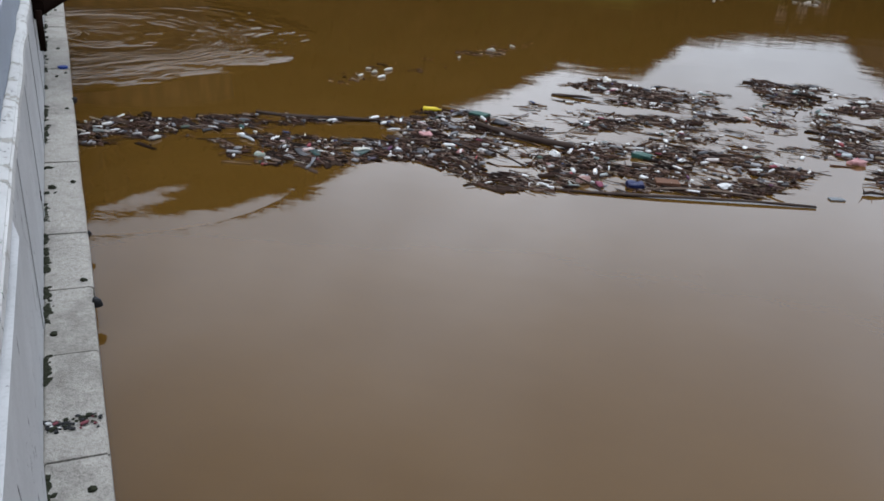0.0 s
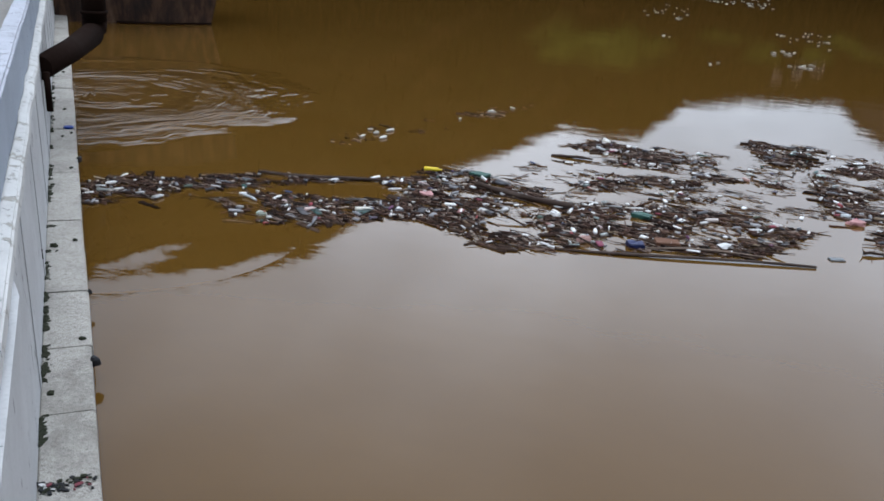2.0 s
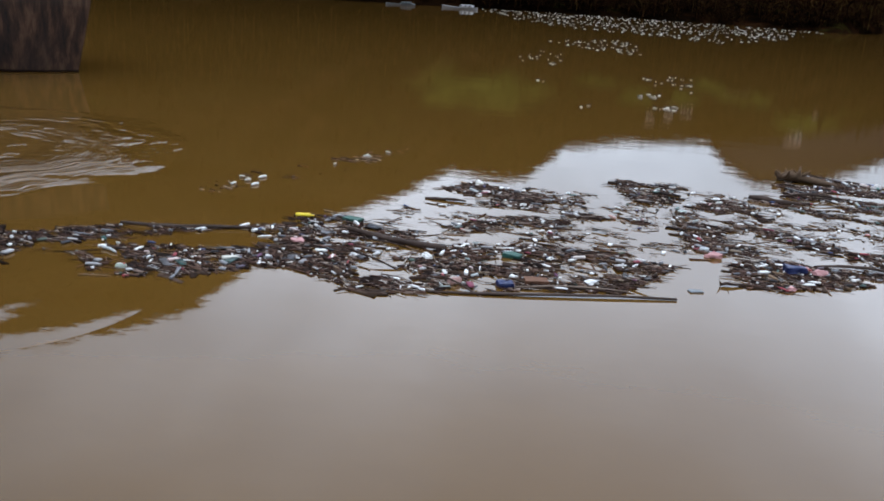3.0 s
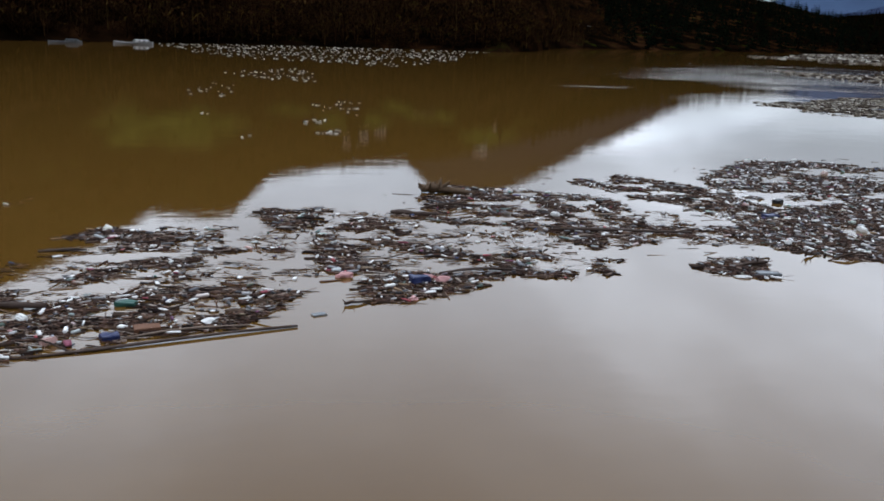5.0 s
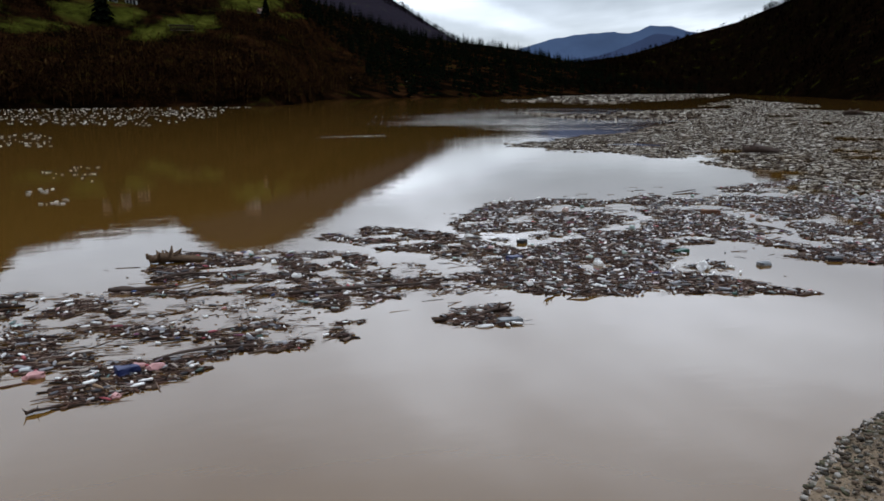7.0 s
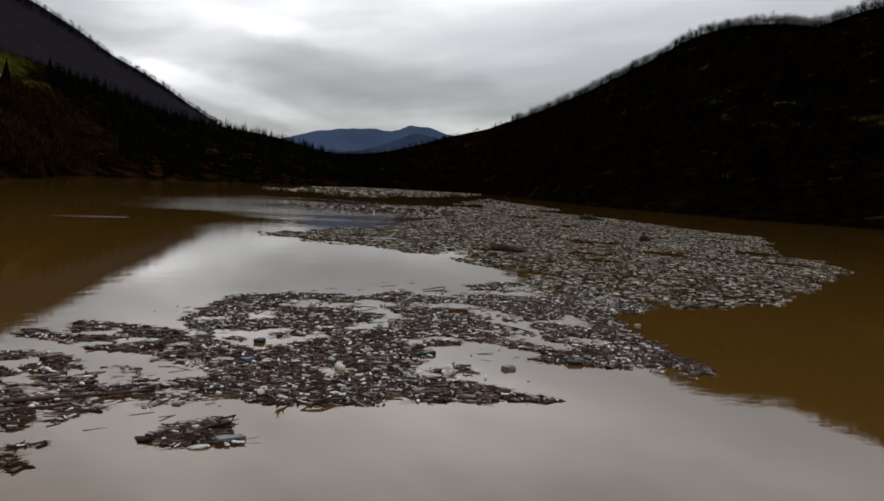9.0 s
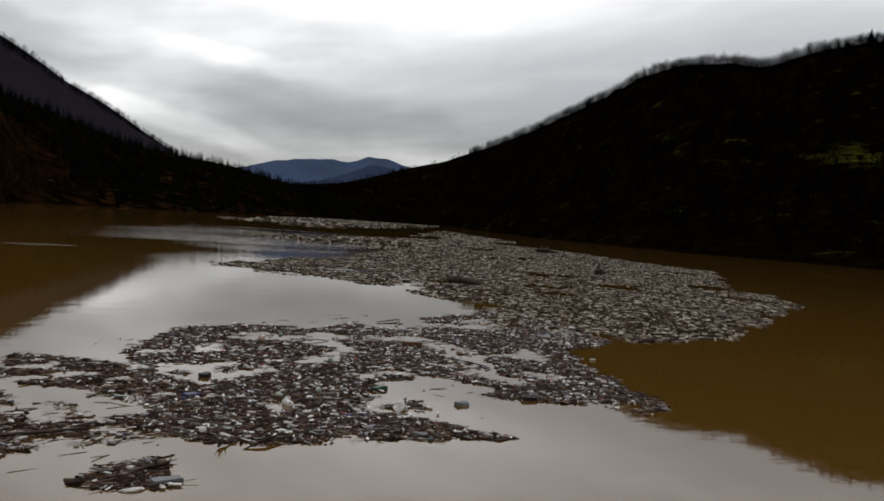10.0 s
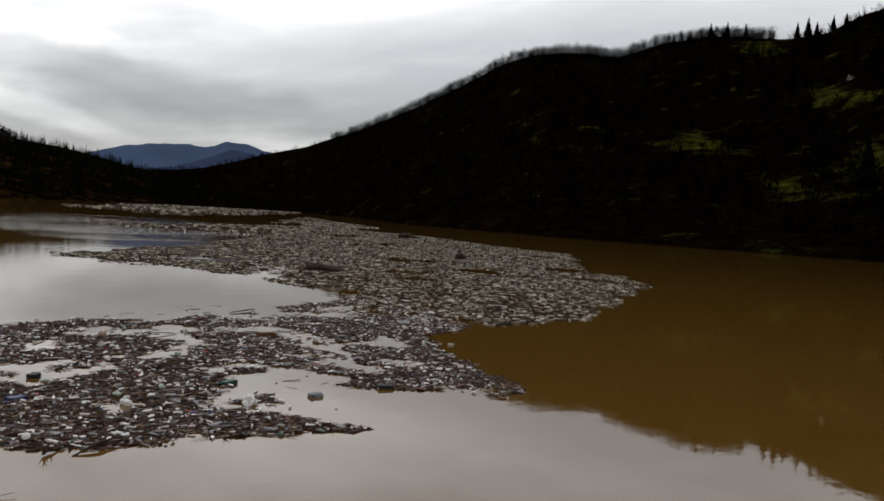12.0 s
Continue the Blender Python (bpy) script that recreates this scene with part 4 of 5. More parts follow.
tagged(quads("crest_grit", *chips(np.stack([gx, gy], 1), gs * rk.uniform(1.0, 2.0, k), gs, gs * 0.6, rk.uniform(0, 6.3, k), 3.42 + rk.uniform(-0.01, 0.012, k), None, 0.7), M_grit), "exposed aggregate, grit and moss crumbs on the old crest", "grit", kind="stuff")

# ---- far bank: houses, hut, boats, pylon ----


def place_on(ground, az, v):
    return Vector(ground(np.array([az]), np.array([v]))[0])


def house(az, v, w, d, h, turn, label, ground=None):
    base = tagged(new("house"), label, "house", "houses on the hillside")
    base.location = place_on(ground or ground_left, az, v)
    base.rotation_euler = (0, 0, radians(turn))
    part("wall", box(0, 0, h / 2 - 1, w, d, h + 2), M_house, base)
    bm = bmesh.new()
    for x in (-w / 2 - 0.4, w / 2 + 0.4):
        for y, z in ((-d / 2 - 0.5, h - 0.2), (0, h + d * 0.42), (d / 2 + 0.5, h - 0.2)):
            bm.verts.new((x, y, z))
    bm.verts.ensure_lookup_table()
    vs = bm.verts
    for f in ((0, 1, 4, 3), (1, 2, 5, 4), (0, 2, 1), (3, 4, 5), (0, 3, 5, 2)):
        bm.faces.new([vs[i] for i in f])
    bmesh.ops.recalc_face_normals(bm, faces=bm.faces)
    roof = part("roof", bm, M_roof, base)
    part("chimney", box(w * 0.2, 0.6, h + d * 0.42, 0.8, 0.8, 1.8), M_house, roof)
    for x in (-w * 0.3, 0.0, w * 0.3):
        for z in (h * 0.3, h * 0.72):
            part("window", box(x, -d / 2 - 0.02, z, 1.1, 0.12, 1.3), M_glass, base)


house(13.5, 0.95, 11, 8, 4.5, -12, "white rendered house with a brown roof above the pasture")
house(14.7, 0.60, 5, 4, 2.4, 8, "small white shed at the pasture's edge")
house(4.9, 0.60, 7.5, 6, 5, -5, "white gabled house on the slope")
house(5.8, 0.53, 4, 4, 5.5, 4, "narrow white outbuilding beside the pasture")
house(6.9, 0.52, 5, 4, 3.2, -15, "small white house beside a dark tree")
house(78.4, 0.52, 3.2, 2.8, 2.2, 60, "tiny pale cottage on the far slope", ground_right)

# stilted hut
hut = tagged(new("hut"), "dark open timber hut on posts by the bank", "hut")
hut.location = place_on(ground_left, 9.8, 0.36)
for x in np.linspace(-4.5, 4.5, 8):
    part("post", box(x, -1.5, 0.3, 0.25, 0.25, 4.6), M_log, hut)
    part("post", box(x, 1.5, 0.3, 0.25, 0.25, 4.6), M_log, hut)
part("deck", box(0, 0, 0.6, 9.6, 3.6, 0.25), M_pale, hut)
part("roof", prism([(-5.2, -2.2), (5.2, -2.2), (5.2, 2.2), (-5.2, 2.2)], 2.5, 2.9, 0.1), M_log, hut)
part("rail", box(0, -1.62, 1.5, 9.6, 0.12, 0.15), M_log, hut)

# road with a pale rail along the bank
for name, a0, a1, v0, lab in (("road_wall", -16.0, 3.2, 0.135, "low pale stone wall of the bank road"), ("road_wall", 19.0, 24.6, 0.18, "low pale stone wall of the bank road")):
    bm = bmesh.new()
    pts = [place_on(ground_left, a, v0) for a in np.arange(a0, a1, 0.5)]
    for p, q in zip(pts, pts[1:]):
        d = (q - p).to_2d().normalized()
        sd = Vector((-d.y, d.x, 0)) * 0.25
        c = [bm.verts.new(x + o + Vector((0, 0, h))) for x in (p, q) for o in (-sd, sd) for h in (-0.6, 1.0)]
        for f in ((0, 1, 3, 2), (4, 6, 7, 5), (0, 4, 5, 1), (2, 3, 7, 6), (1, 5, 7, 3), (0, 2, 6, 4)):
            bm.faces.new([c[i] for i in f])
    tagged(part(name, bm, M_road), lab, "wall", kind="structure")


def boat(x, y, length, turn, hull_m, roof_m, label):
    base = tagged(new("boat"), label, "boat", "boats at the bank")
    base.location, base.rotation_euler = (x, y, 0), (0, 0, radians(turn))
    bm = bmesh.new()
    rings = []
    for t in np.linspace(0, 1, 9):
        b = 0.17 * length * (math.sin(math.pi * (0.08 + 0.84 * t)) ** 0.55)
        sh = 0.055 * length * (0.8 + 0.5 * (2 * t - 1) ** 2)
        xx = (t - 0.5) * length
        rings.append([bm.verts.new((xx, yy, zz)) for yy, zz in ((-b, sh), (-b * 0.7, -0.2), (b * 0.7, -0.2), (b, sh))])
    for r0, r1 in zip(rings, rings[1:]):
        for i in range(4):
            bm.faces.new((r0[i], r0[(i + 1) % 4], r1[(i + 1) % 4], r1[i]))
    bm.faces.new(rings[0][::-1]), bm.faces.new(rings[-1])
    bmesh.ops.recalc_face_normals(bm, faces=bm.faces)
    part("hull", bm, hull_m, base)
    cab = part("cabin", box(length * 0.2, 0, 0.085 * length, 0.40 * length, 0.22 * length, 0.075 * length, 0.03 * length), roof_m, base)
    for xx in (-0.1, 0.02, 0.14):
        part("window", box(length * (0.16 + xx), -0.112 * length, 0.09 * length, 0.06 * length, 0.02, 0.025 * length), M_glass, cab)


boat(-30.6, 211.0, 8.6, -4, M_house, M_foam, "white motor boat moored at the dark bank")
boat(-43.5, 203.0, 6.8, 20, M_greyp, M_greyp, "grey covered boat moored at the dark bank")

pylon = tagged(new("pylon"), "thin lattice power pylon on the hilltop", "pylon")
pylon.location = place_on(ground_right, 73.0, 1.0)
for sx in (-1, 1):
    bm = bmesh.new()
    tube(bm, [(sx * 2.2, 0, -1), (sx * 1.7, 0, 12.5)], [0.14, 0.10], 4)
    part("leg", bm, M_steel, pylon)
for z, w in ((12.4, 6.5), (10.6, 2.4)):
    bm = bmesh.new()
    tube(bm, [(-w, 0, z), (0, 0, z + 0.3), (w, 0, z)], [0.10, 0.14, 0.10], 4)
    part("crossarm", bm, M_steel, pylon)
for z in (2, 5, 8):
    for sgn in (-1, 1):
        bm = bmesh.new()
        tube(bm, [(-2 * sgn, 0, z), (2 * sgn, 0, z + 2.6)], [0.06, 0.06], 4)
        part("brace", bm, M_steel, pylon)
pylon.rotation_euler = (0, 0, radians(-70))

# ---- floating debris ----
RAFTS = {
    "wall_band": [(-10.9, 13.2), (-10.7, 13.9), (-9.4, 14.6), (-8.3, 15.4), (-6.3, 16.1), (-5.3, 17.0), (-5.6, 16.2), (-7.6, 14.7), (-8.3, 14.1), (-6.6, 14.3), (-5.0, 14.9), (-3.9, 14.6), (-5.2, 13.4), (-6.4, 12.7), (-7.4, 12.7), (-8.1, 13.2), (-9.2, 12.5), (-10.2, 12.2)],
    "near_a": [(-5.7, 15.4), (-5.4, 17.6), (-4.1, 18.3), (-2.6, 17.2), (-2.4, 16.2), (-1.5, 15.7), (-1.2, 14.8), (-1.5, 13.7), (-2.8, 13.2), (-3.9, 13.6), (-5.3, 14.0)],
    "near_b": [(-2.6, 14.7), (-1.9, 16.7), (-1.1, 16.7), (0.8, 17.4), (1.6, 17.0), (2.5, 16.8), (2.3, 15.7), (1.3, 14.7), (-1.1, 13.9)],
    "near_c": [(-2.7, 21.3), (-2.0, 22.7), (-0.6, 21.9), (0.6, 21.7), (0.1, 20.0), (-1.4, 20.2)],
    "near_d": [(-2.3, 17.8), (-0.9, 18.9), (-1.0, 18.0), (-1.9, 17.3)],
    "near_e": [(-1.1, 19.0), (0.8, 20.7), (2.2, 20.5), (1.9, 18.6), (0.2, 17.7)],
    "mid_a": [(1.4, 23.6), (1.8, 24.8), (3.4, 24.7), (3.6, 23.6), (3.1, 22.3), (2.0, 22.3)],
    "mid_b": [(3.1, 22.3), (4.3, 23.5), (5.1, 23.0), (5.4, 21.8), (4.6, 20.1), (4.4, 17.9), (3.4, 17.9), (3.0, 19.3)],
    "mid_c": [(3.7, 16.7), (4.2, 17.8), (5.0, 18.1), (5.9, 17.8), (7.0, 17.8), (6.7, 17.3), (5.6, 16.7), (4.7, 15.8), (3.9, 16.0)],
    "mid_d": [(4.8, 20.6), (5.8, 20.5), (6.7, 19.4), (7.9, 19.7), (8.5, 18.0), (8.1, 17.1), (7.3, 17.6), (6.3, 17.8), (5.8, 18.7)],
    "mid_e": [(8.7, 18.1), (9.6, 18.9), (10.0, 18.7), (9.2, 17.5)],
    "mid_f": [(6.5, 26.2), (7.2, 28.4), (9.5, 28.1), (12.2, 27.1), (12.6, 25.8), (12.4, 23.1), (13.5, 22.3), (12.9, 20.6), (10.8, 20.1), (9.6, 19.9), (9.3, 21.7), (8.5, 22.3), (6.8, 22.9), (5.2, 23.9), (6.5, 24.2)],
    "mid_g": [(12.4, 29.4), (14.7, 31.0), (16.4, 29.2), (17.2, 25.2), (14.9, 23.1), (14.7, 25.6), (13.5, 26.6)],
    "mid_h": [(11.7, 18.3), (12.7, 19.0), (13.7, 18.7), (13.2, 17.7), (13.0, 17.0), (11.9, 17.4)],
    "main": [(13.2, 21.5), (16.5, 24.0), (17.0, 27.6), (18.2, 30.9), (22.1, 34.5), (25.1, 35.4), (27.2, 33.4), (31.2, 33.8), (38.1, 35.3), (44.8, 36.5), (39.0, 25.0), (34.9, 25.2), (30.9, 20.5), (28.4, 16.3), (26.7, 16.2), (26.0, 18.0), (23.9, 19.4), (25.3, 21.0), (24.6, 23.3), (22.5, 23.0), (21.3, 21.1), (21.9, 20.8), (20.7, 18.2), (21.0, 16.5), (19.7, 16.8), (17.2, 18.1), (14.5, 19.6)],
}
GAPS = {"wall_band": 0.33, "near_a": 0.42, "near_b": 0.44, "near_c": 0.40, "near_e": 0.54, "mid_b": 0.42, "mid_c": 0.30, "mid_d": 0.42, "mid_f": 0.43, "mid_g": 0.46, "main": 0.455}


def splinters(P, lo, hi, w0, w1, seed, zs=0.03):
    r = np.random.default_rng(seed)
    k = len(P)
    ln = lo + (hi - lo) * r.random(k) ** 2.2
    wd = w0 + (w1 - w0) * r.random(k) ** 2
    yaw = np.where(r.random(k) < 0.8, -0.12 + r.normal(0, 0.38, k), r.uniform(0, math.pi, k)) + np.where(r.random(k) < 0.5, math.pi, 0)
    return chips(P, ln, wd, wd * r.uniform(0.4, 0.9, k), yaw, zs * r.uniform(0.1, 1.0, k), r.normal(0, 0.04, k))


wood_pieces, trash_pieces, flask_pieces, mat_pieces, sheet_pieces = [], [], [], [], []
for i, (key, poly) in enumerate(RAFTS.items()):
    gap = GAPS.get(key, 0.34)
    g = 1.5 if key == "main" else 0.8
    P = sprinkle(poly, 125, g, gap, 20 + i)
    wood_pieces.append(splinters(P, 0.05, 0.75, 0.005, 0.026, 100 + i))
    P = sprinkle(poly, 120, g, gap + 0.03, 20 + i)
    wood_pieces.append(splinters(P, 0.04, 0.22, 0.010, 0.075, 200 + i, 0.03))
    P = sprinkle(poly, 9, g, gap + 0.03, 20 + i)
    r = np.random.default_rng(400 + i)
    mat_pieces.append(chips(P, r.uniform(0.15, 0.6, len(P)), r.uniform(0.06, 0.22, len(P)), r.uniform(0.015, 0.04, len(P)), r.normal(-0.12, 0.5, len(P)), r.uniform(0.0, 0.015, len(P)), None, 0.7))
    P = sprinkle(poly, 13 if key == "main" else 8, g, gap - 0.03, 20 + i)
    r = np.random.default_rng(300 + i)
    trash_pieces.append(chips(P, 0.04 + 0.2 * r.random(len(P)) ** 3, 0.025 + 0.1 * r.random(len(P)) ** 3, r.uniform(0.015, 0.05, len(P)), r.uniform(0, 6.3, len(P)), r.uniform(0.01, 0.05, len(P)), None, 0.8))
    P = sprinkle(poly, 0.9, g, gap, 20 + i)
    sheet_pieces.append(chips(P, r.uniform(0.12, 0.45, len(P)), r.uniform(0.06, 0.2, len(P)), r.uniform(0.006, 0.02, len(P)), r.uniform(0, 6.3, len(P)), r.uniform(0.03, 0.06, len(P)), r.normal(0, 0.05, len(P)), 0.6))
    P = sprinkle(poly, 3.6 if key == "main" else 2.4, g, gap - 0.04, 20 + i)
    flask_pieces.append(flasks(P, r.uniform(0.12, 0.29, len(P)), r.uniform(0.045, 0.08, len(P)), r.uniform(0, 6.3, len(P)), r.uniform(0.01, 0.05, len(P))))
# loose strays round the rafts
LOOSE = [(-5, 14.5), (-4, 20), (2, 25), (8, 29.5), (16, 32), (30, 37), (40, 36), (31, 20), (24, 18), (14, 19.2), (7, 18.8), (0, 15)]
P = sprinkle(LOOSE, 0.9, 2.0, 0.48, 77)
wood_pieces.append(splinters(P, 0.06, 0.7, 0.012, 0.05, 771, 0.015))
# thin twigs and scraps drifting between the nearer rafts
for i, (poly, per, gap) in enumerate((([(-4.6, 15.0), (-3.4, 19.5), (-0.5, 22.5), (2.6, 22.8), (3.4, 19.0), (3.6, 17.0), (2.6, 15.8), (0.0, 14.6)], 34, 0.47), ([(2.2, 24.4), (6.2, 24.2), (9.0, 22.6), (9.2, 18.6), (6.6, 18.0), (4.0, 17.4), (3.4, 19.5)], 30, 0.46), ([(9.0, 22.5), (13.0, 24.5), (17.5, 25.0), (17.5, 20.0), (12.5, 20.0)], 30, 0.45))):
    P = sprinkle(poly, per, 0.7, gap, 780 + i)
    wood_pieces.append(splinters(P, 0.05, 0.65, 0.006, 0.035, 790 + i, 0.02))
    P = sprinkle(poly, per * 0.12, 0.7, gap, 780 + i)
    r = np.random.default_rng(795 + i)
    trash_pieces.append(chips(P, r.uniform(0.05, 0.2, len(P)), r.uniform(0.03, 0.1, len(P)), r.uniform(0.015, 0.04, len(P)), r.uniform(0, 6.3, len(P)), r.uniform(0.01, 0.03, len(P)), None, 0.8))
tagged(quads("driftwood_litter", *join(*wood_pieces), M_twig), "matted wet brown twigs and driftwood floating in rafts", "driftwood", kind="stuff")
tagged(quads("debris_mat", *join(*mat_pieces), M_mat), "sodden brown mats of leaves and reeds under the driftwood", "debris", kind="stuff")
tagged(quads("plastic_sheets", *join(*sheet_pieces), M_sheet), "torn grey plastic sheets lying over the driftwood", "litter", kind="stuff")
tagged(quads("plastic_litter", *join(*trash_pieces), M_trash), "mixed plastic scraps floating among the driftwood", "litter", kind="stuff")
tagged(quads("bottle_litter", *join(*flask_pieces), M_trash), "crowded discarded plastic bottles floating among the driftwood", "litter", kind="stuff")

# far carpet of litter
FAR_A = [(42.0, 68.7), (56.4, 77.7), (69.4, 84.9), (110, 118), (162.1, 168.4), (189.7, 189.0), (174.7, 131.0), (151.9, 99.5), (138.0, 72.5), (98.3, 50.2), (83.2, 35.3), (62.7, 29.8), (55.7, 24.7), (47.4, 25.0), (40.1, 25.4), (37.5, 32), (44.5, 41.0), (47.3, 49.6), (44.9, 56.0)]
FAR_B = [(158.8, 292.1), (545.6, 741.5), (700, 720), (350.4, 373.0), (181.7, 263.9)]
FAR_C = [(99.2, 162.1), (112.4, 156.7), (150.5, 166.6), (361.5, 363.3), (226.7, 194.6), (103.0, 112.8), (88.4, 121.9)]
pieces = []
r = np.random.default_rng(91)
for poly, per, size, g, gap, sd in ((FAR_A, 9.0, 0.30, 5, 0.36, 92), (FAR_B, 0.22, 1.8, 30, 0.45, 93), (FAR_C, 1.6, 0.7, 12, 0.48, 94)):
    P = sprinkle(poly, per, g, gap, sd)
    k = len(P)
    ln = size * r.uniform(0.4, 1.5, k)
    pieces.append(chips(P, ln, ln * r.uniform(0.25, 0.7, k), size * r.uniform(0.12, 0.4, k), r.uniform(0, 6.3, k), r.uniform(0.0, 0.12, k) * size, None, 0.75))
near_far = sprinkle([p for p in FAR_A if p[0] < 120 and p[1] < 90], 5.0, 5, 0.30, 92)
pieces.append(splinters(near_far, 0.15, 1.1, 0.02, 0.10, 95, 0.06))
tagged(quads("far_litter_carpet", *join(*pieces), M_far), "pale carpet of plastic litter and driftwood on the far water", "litter", kind="stuff")

# scattered white litter off the far bank
SPECK = (([(-30.1, 240), (-4.4, 252), (62, 252), (22.2, 127.9), (14.1, 127.5), (-9.9, 150.9)], 0.13, 0.40, 9, 0.36), ([(-4.0, 98.2), (6.0, 113.3), (5.6, 84.2), (0.2, 86.6)], 0.45, 0.27, 3, 0.36), ([(3.6, 59.0), (7.9, 63.3), (6.8, 51.3), (4.2, 56.0)], 1.6, 0.17, 1.5, 0.42), ([(-0.1, 32.9), (-5.9, 85.0), (-0.5, 78.9), (1.4, 38.0)], 0.3, 0.2, 6, 0.45), ([(3.6, 40.9), (3.9, 51), (5.0, 50.5), (4.6, 40.6)], 3.0, 0.2, 2, 0.45), ([(-8.6, 18.9), (-6.0, 24.5), (-5.0, 26.0), (-5.7, 23.1), (-7.8, 18.4)], 1.8, 0.22, 1.2, 0.45))
pieces = []
for i, (poly, per, size, g, gap) in enumerate(SPECK):
    P = sprinkle(poly, per, g, gap, 120 + i)
    k = len(P)
    pieces.append(flasks(P, size * r.uniform(0.6, 1.3, k), size * r.uniform(0.25, 0.5, k), r.uniform(0, 6.3, k), np.full(k, 0.03)))
m = mat_island("pale_speck_plastic", ((0.0, (0.14, 0.128, 0.105)), (0.5, (0.34, 0.32, 0.28)), (1.0, (0.68, 0.66, 0.62))), 0.8, sheen=0.05)
tagged(quads("scattered_litter", *join(*pieces), m), "scattered pale bottles drifting off the far bank", "litter", kind="stuff")
thin = sprinkle([(-8.8, 18.6), (-6.2, 24.5), (-4.6, 26.6), (-5.4, 23.4), (-7.6, 18.6)], 18, 0.8, 0.42, 140)
tagged(quads("driftwood_trail", *splinters(thin, 0.08, 0.6, 0.012, 0.05, 141, 0.015), M_twig), "thin trail of dark twigs on the water", "driftwood", kind="stuff")


# ---- single floating things ----
def bottle_proto():
    base = tagged(new("bottle"), "dull plastic bottle floating among driftwood", "bottle", "floating bottles")
    bm = bmesh.new()
    tube(bm, [(-0.14, 0, 0), (-0.135, 0, 0), (-0.05, 0, 0), (-0.04, 0, 0), (0.05, 0, 0), (0.09, 0, 0), (0.115, 0, 0), (0.135, 0, 0)], [0.03, 0.042, 0.044, 0.040, 0.044, 0.036, 0.016, 0.015], 12)
    bmesh.ops.transform(bm, matrix=Matrix.Diagonal((1, 1, 0.85, 1)), verts=bm.verts)
    body = part("body", bm, M_bottle, base)
    bm = bmesh.new()
    tube(bm, [(0.132, 0, 0), (0.150, 0, 0)], [0.018, 0.018], 10)
    part("cap", bm, M_lid, base, "screw cap")
    return base


def canister_proto():
    base = tagged(new("canister"), "pale plastic canister floating in the litter", "canister", "floating canisters")
    part("body", box(0, 0, 0, 0.34, 0.20, 0.16, 0.035), M_bottle, base)
    bm = bmesh.new()
    tube(bm, [(0.10, 0, 0.07), (0.10, 0, 0.115)], [0.028, 0.028], 10)
    part("cap", bm, M_lid, base)
    bm = bmesh.new()
    tube(bm, [(-0.11, 0, 0.07), (-0.09, 0, 0.11), (0.02, 0, 0.11), (0.04, 0, 0.07)], [0.013] * 4, 8)
    part("handle", bm, M_bottle, base)
    return base


def plank(length, width, thick, bend, material, label, seed, kind="plank", sides=9):
    """A warped stick or log with a rough, tapering outline."""
    r = random.Random(seed)
    bm = bmesh.new()
    pts = [((t - 0.5) * length, bend * math.sin(t * 3.0 + seed), 0.02 * math.sin(seed + 5 * t)) for t in np.linspace(0, 1, 9)]
    tube(bm, pts, [width * (0.55 + 0.45 * math.sin(math.pi * (0.12 + 0.8 * t))) * r.uniform(0.85, 1.15) for t in np.linspace(0, 1, 9)], sides, 0.5)
    bmesh.ops.transform(bm, matrix=Matrix.Diagonal((1, 1, thick, 1)), verts=bm.verts)
    ob = part(kind, bm, material)
    return tagged(ob, label, kind, "floating logs")


def put(ob, x, y, z, yaw, pitch=0.0, roll=0.0, scale=1.0):
    ob.matrix_world = pose(x, y, z, roll, pitch, yaw) @ Matrix.Scale(scale, 4)
    return ob


rt = random.Random(21)


def raft_spots(keys, count, seed):
    """Random places inside the rafts, shared out by their size."""
    pts = []
    for i, k in enumerate(keys):
        P = sprinkle(RAFTS[k], 6, 0.9 if k != "main" else 1.6, GAPS.get(k, 0.34), 20 + list(RAFTS).index(k))
        pts += [tuple(p) for p in P]
    random.Random(seed).shuffle(pts)
    return pts[:count]


first = bottle_proto()
put(first, -5.55, 14.1, 0.03, 30, 0, 0, 1.2)
for i, (x, y) in enumerate(raft_spots(list(RAFTS), 150, 5)):
    f = rt.uniform(0.6, 1.0)
    ob = copy_thing(first, pose(x, y, 0.035, rt.uniform(0, 360), rt.uniform(-12, 12), rt.uniform(0, 360)))
    ob.scale = (f, f * rt.uniform(0.85, 1.2), f)
can = canister_proto()
put(can, -7.09, 13.01, 0.02, 20, 0, 0, 0.55)
for i, (x, y) in enumerate(raft_spots(["near_a", "near_b", "mid_b", "mid_c", "mid_f", "main", "main"], 30, 6)):
    ob = copy_thing(can, pose(x, y, 0.05, rt.uniform(-30, 30), rt.uniform(-15, 15), rt.uniform(0, 360)))
    f = rt.uniform(0.5, 0.95)
    ob.scale = (f, f, f)

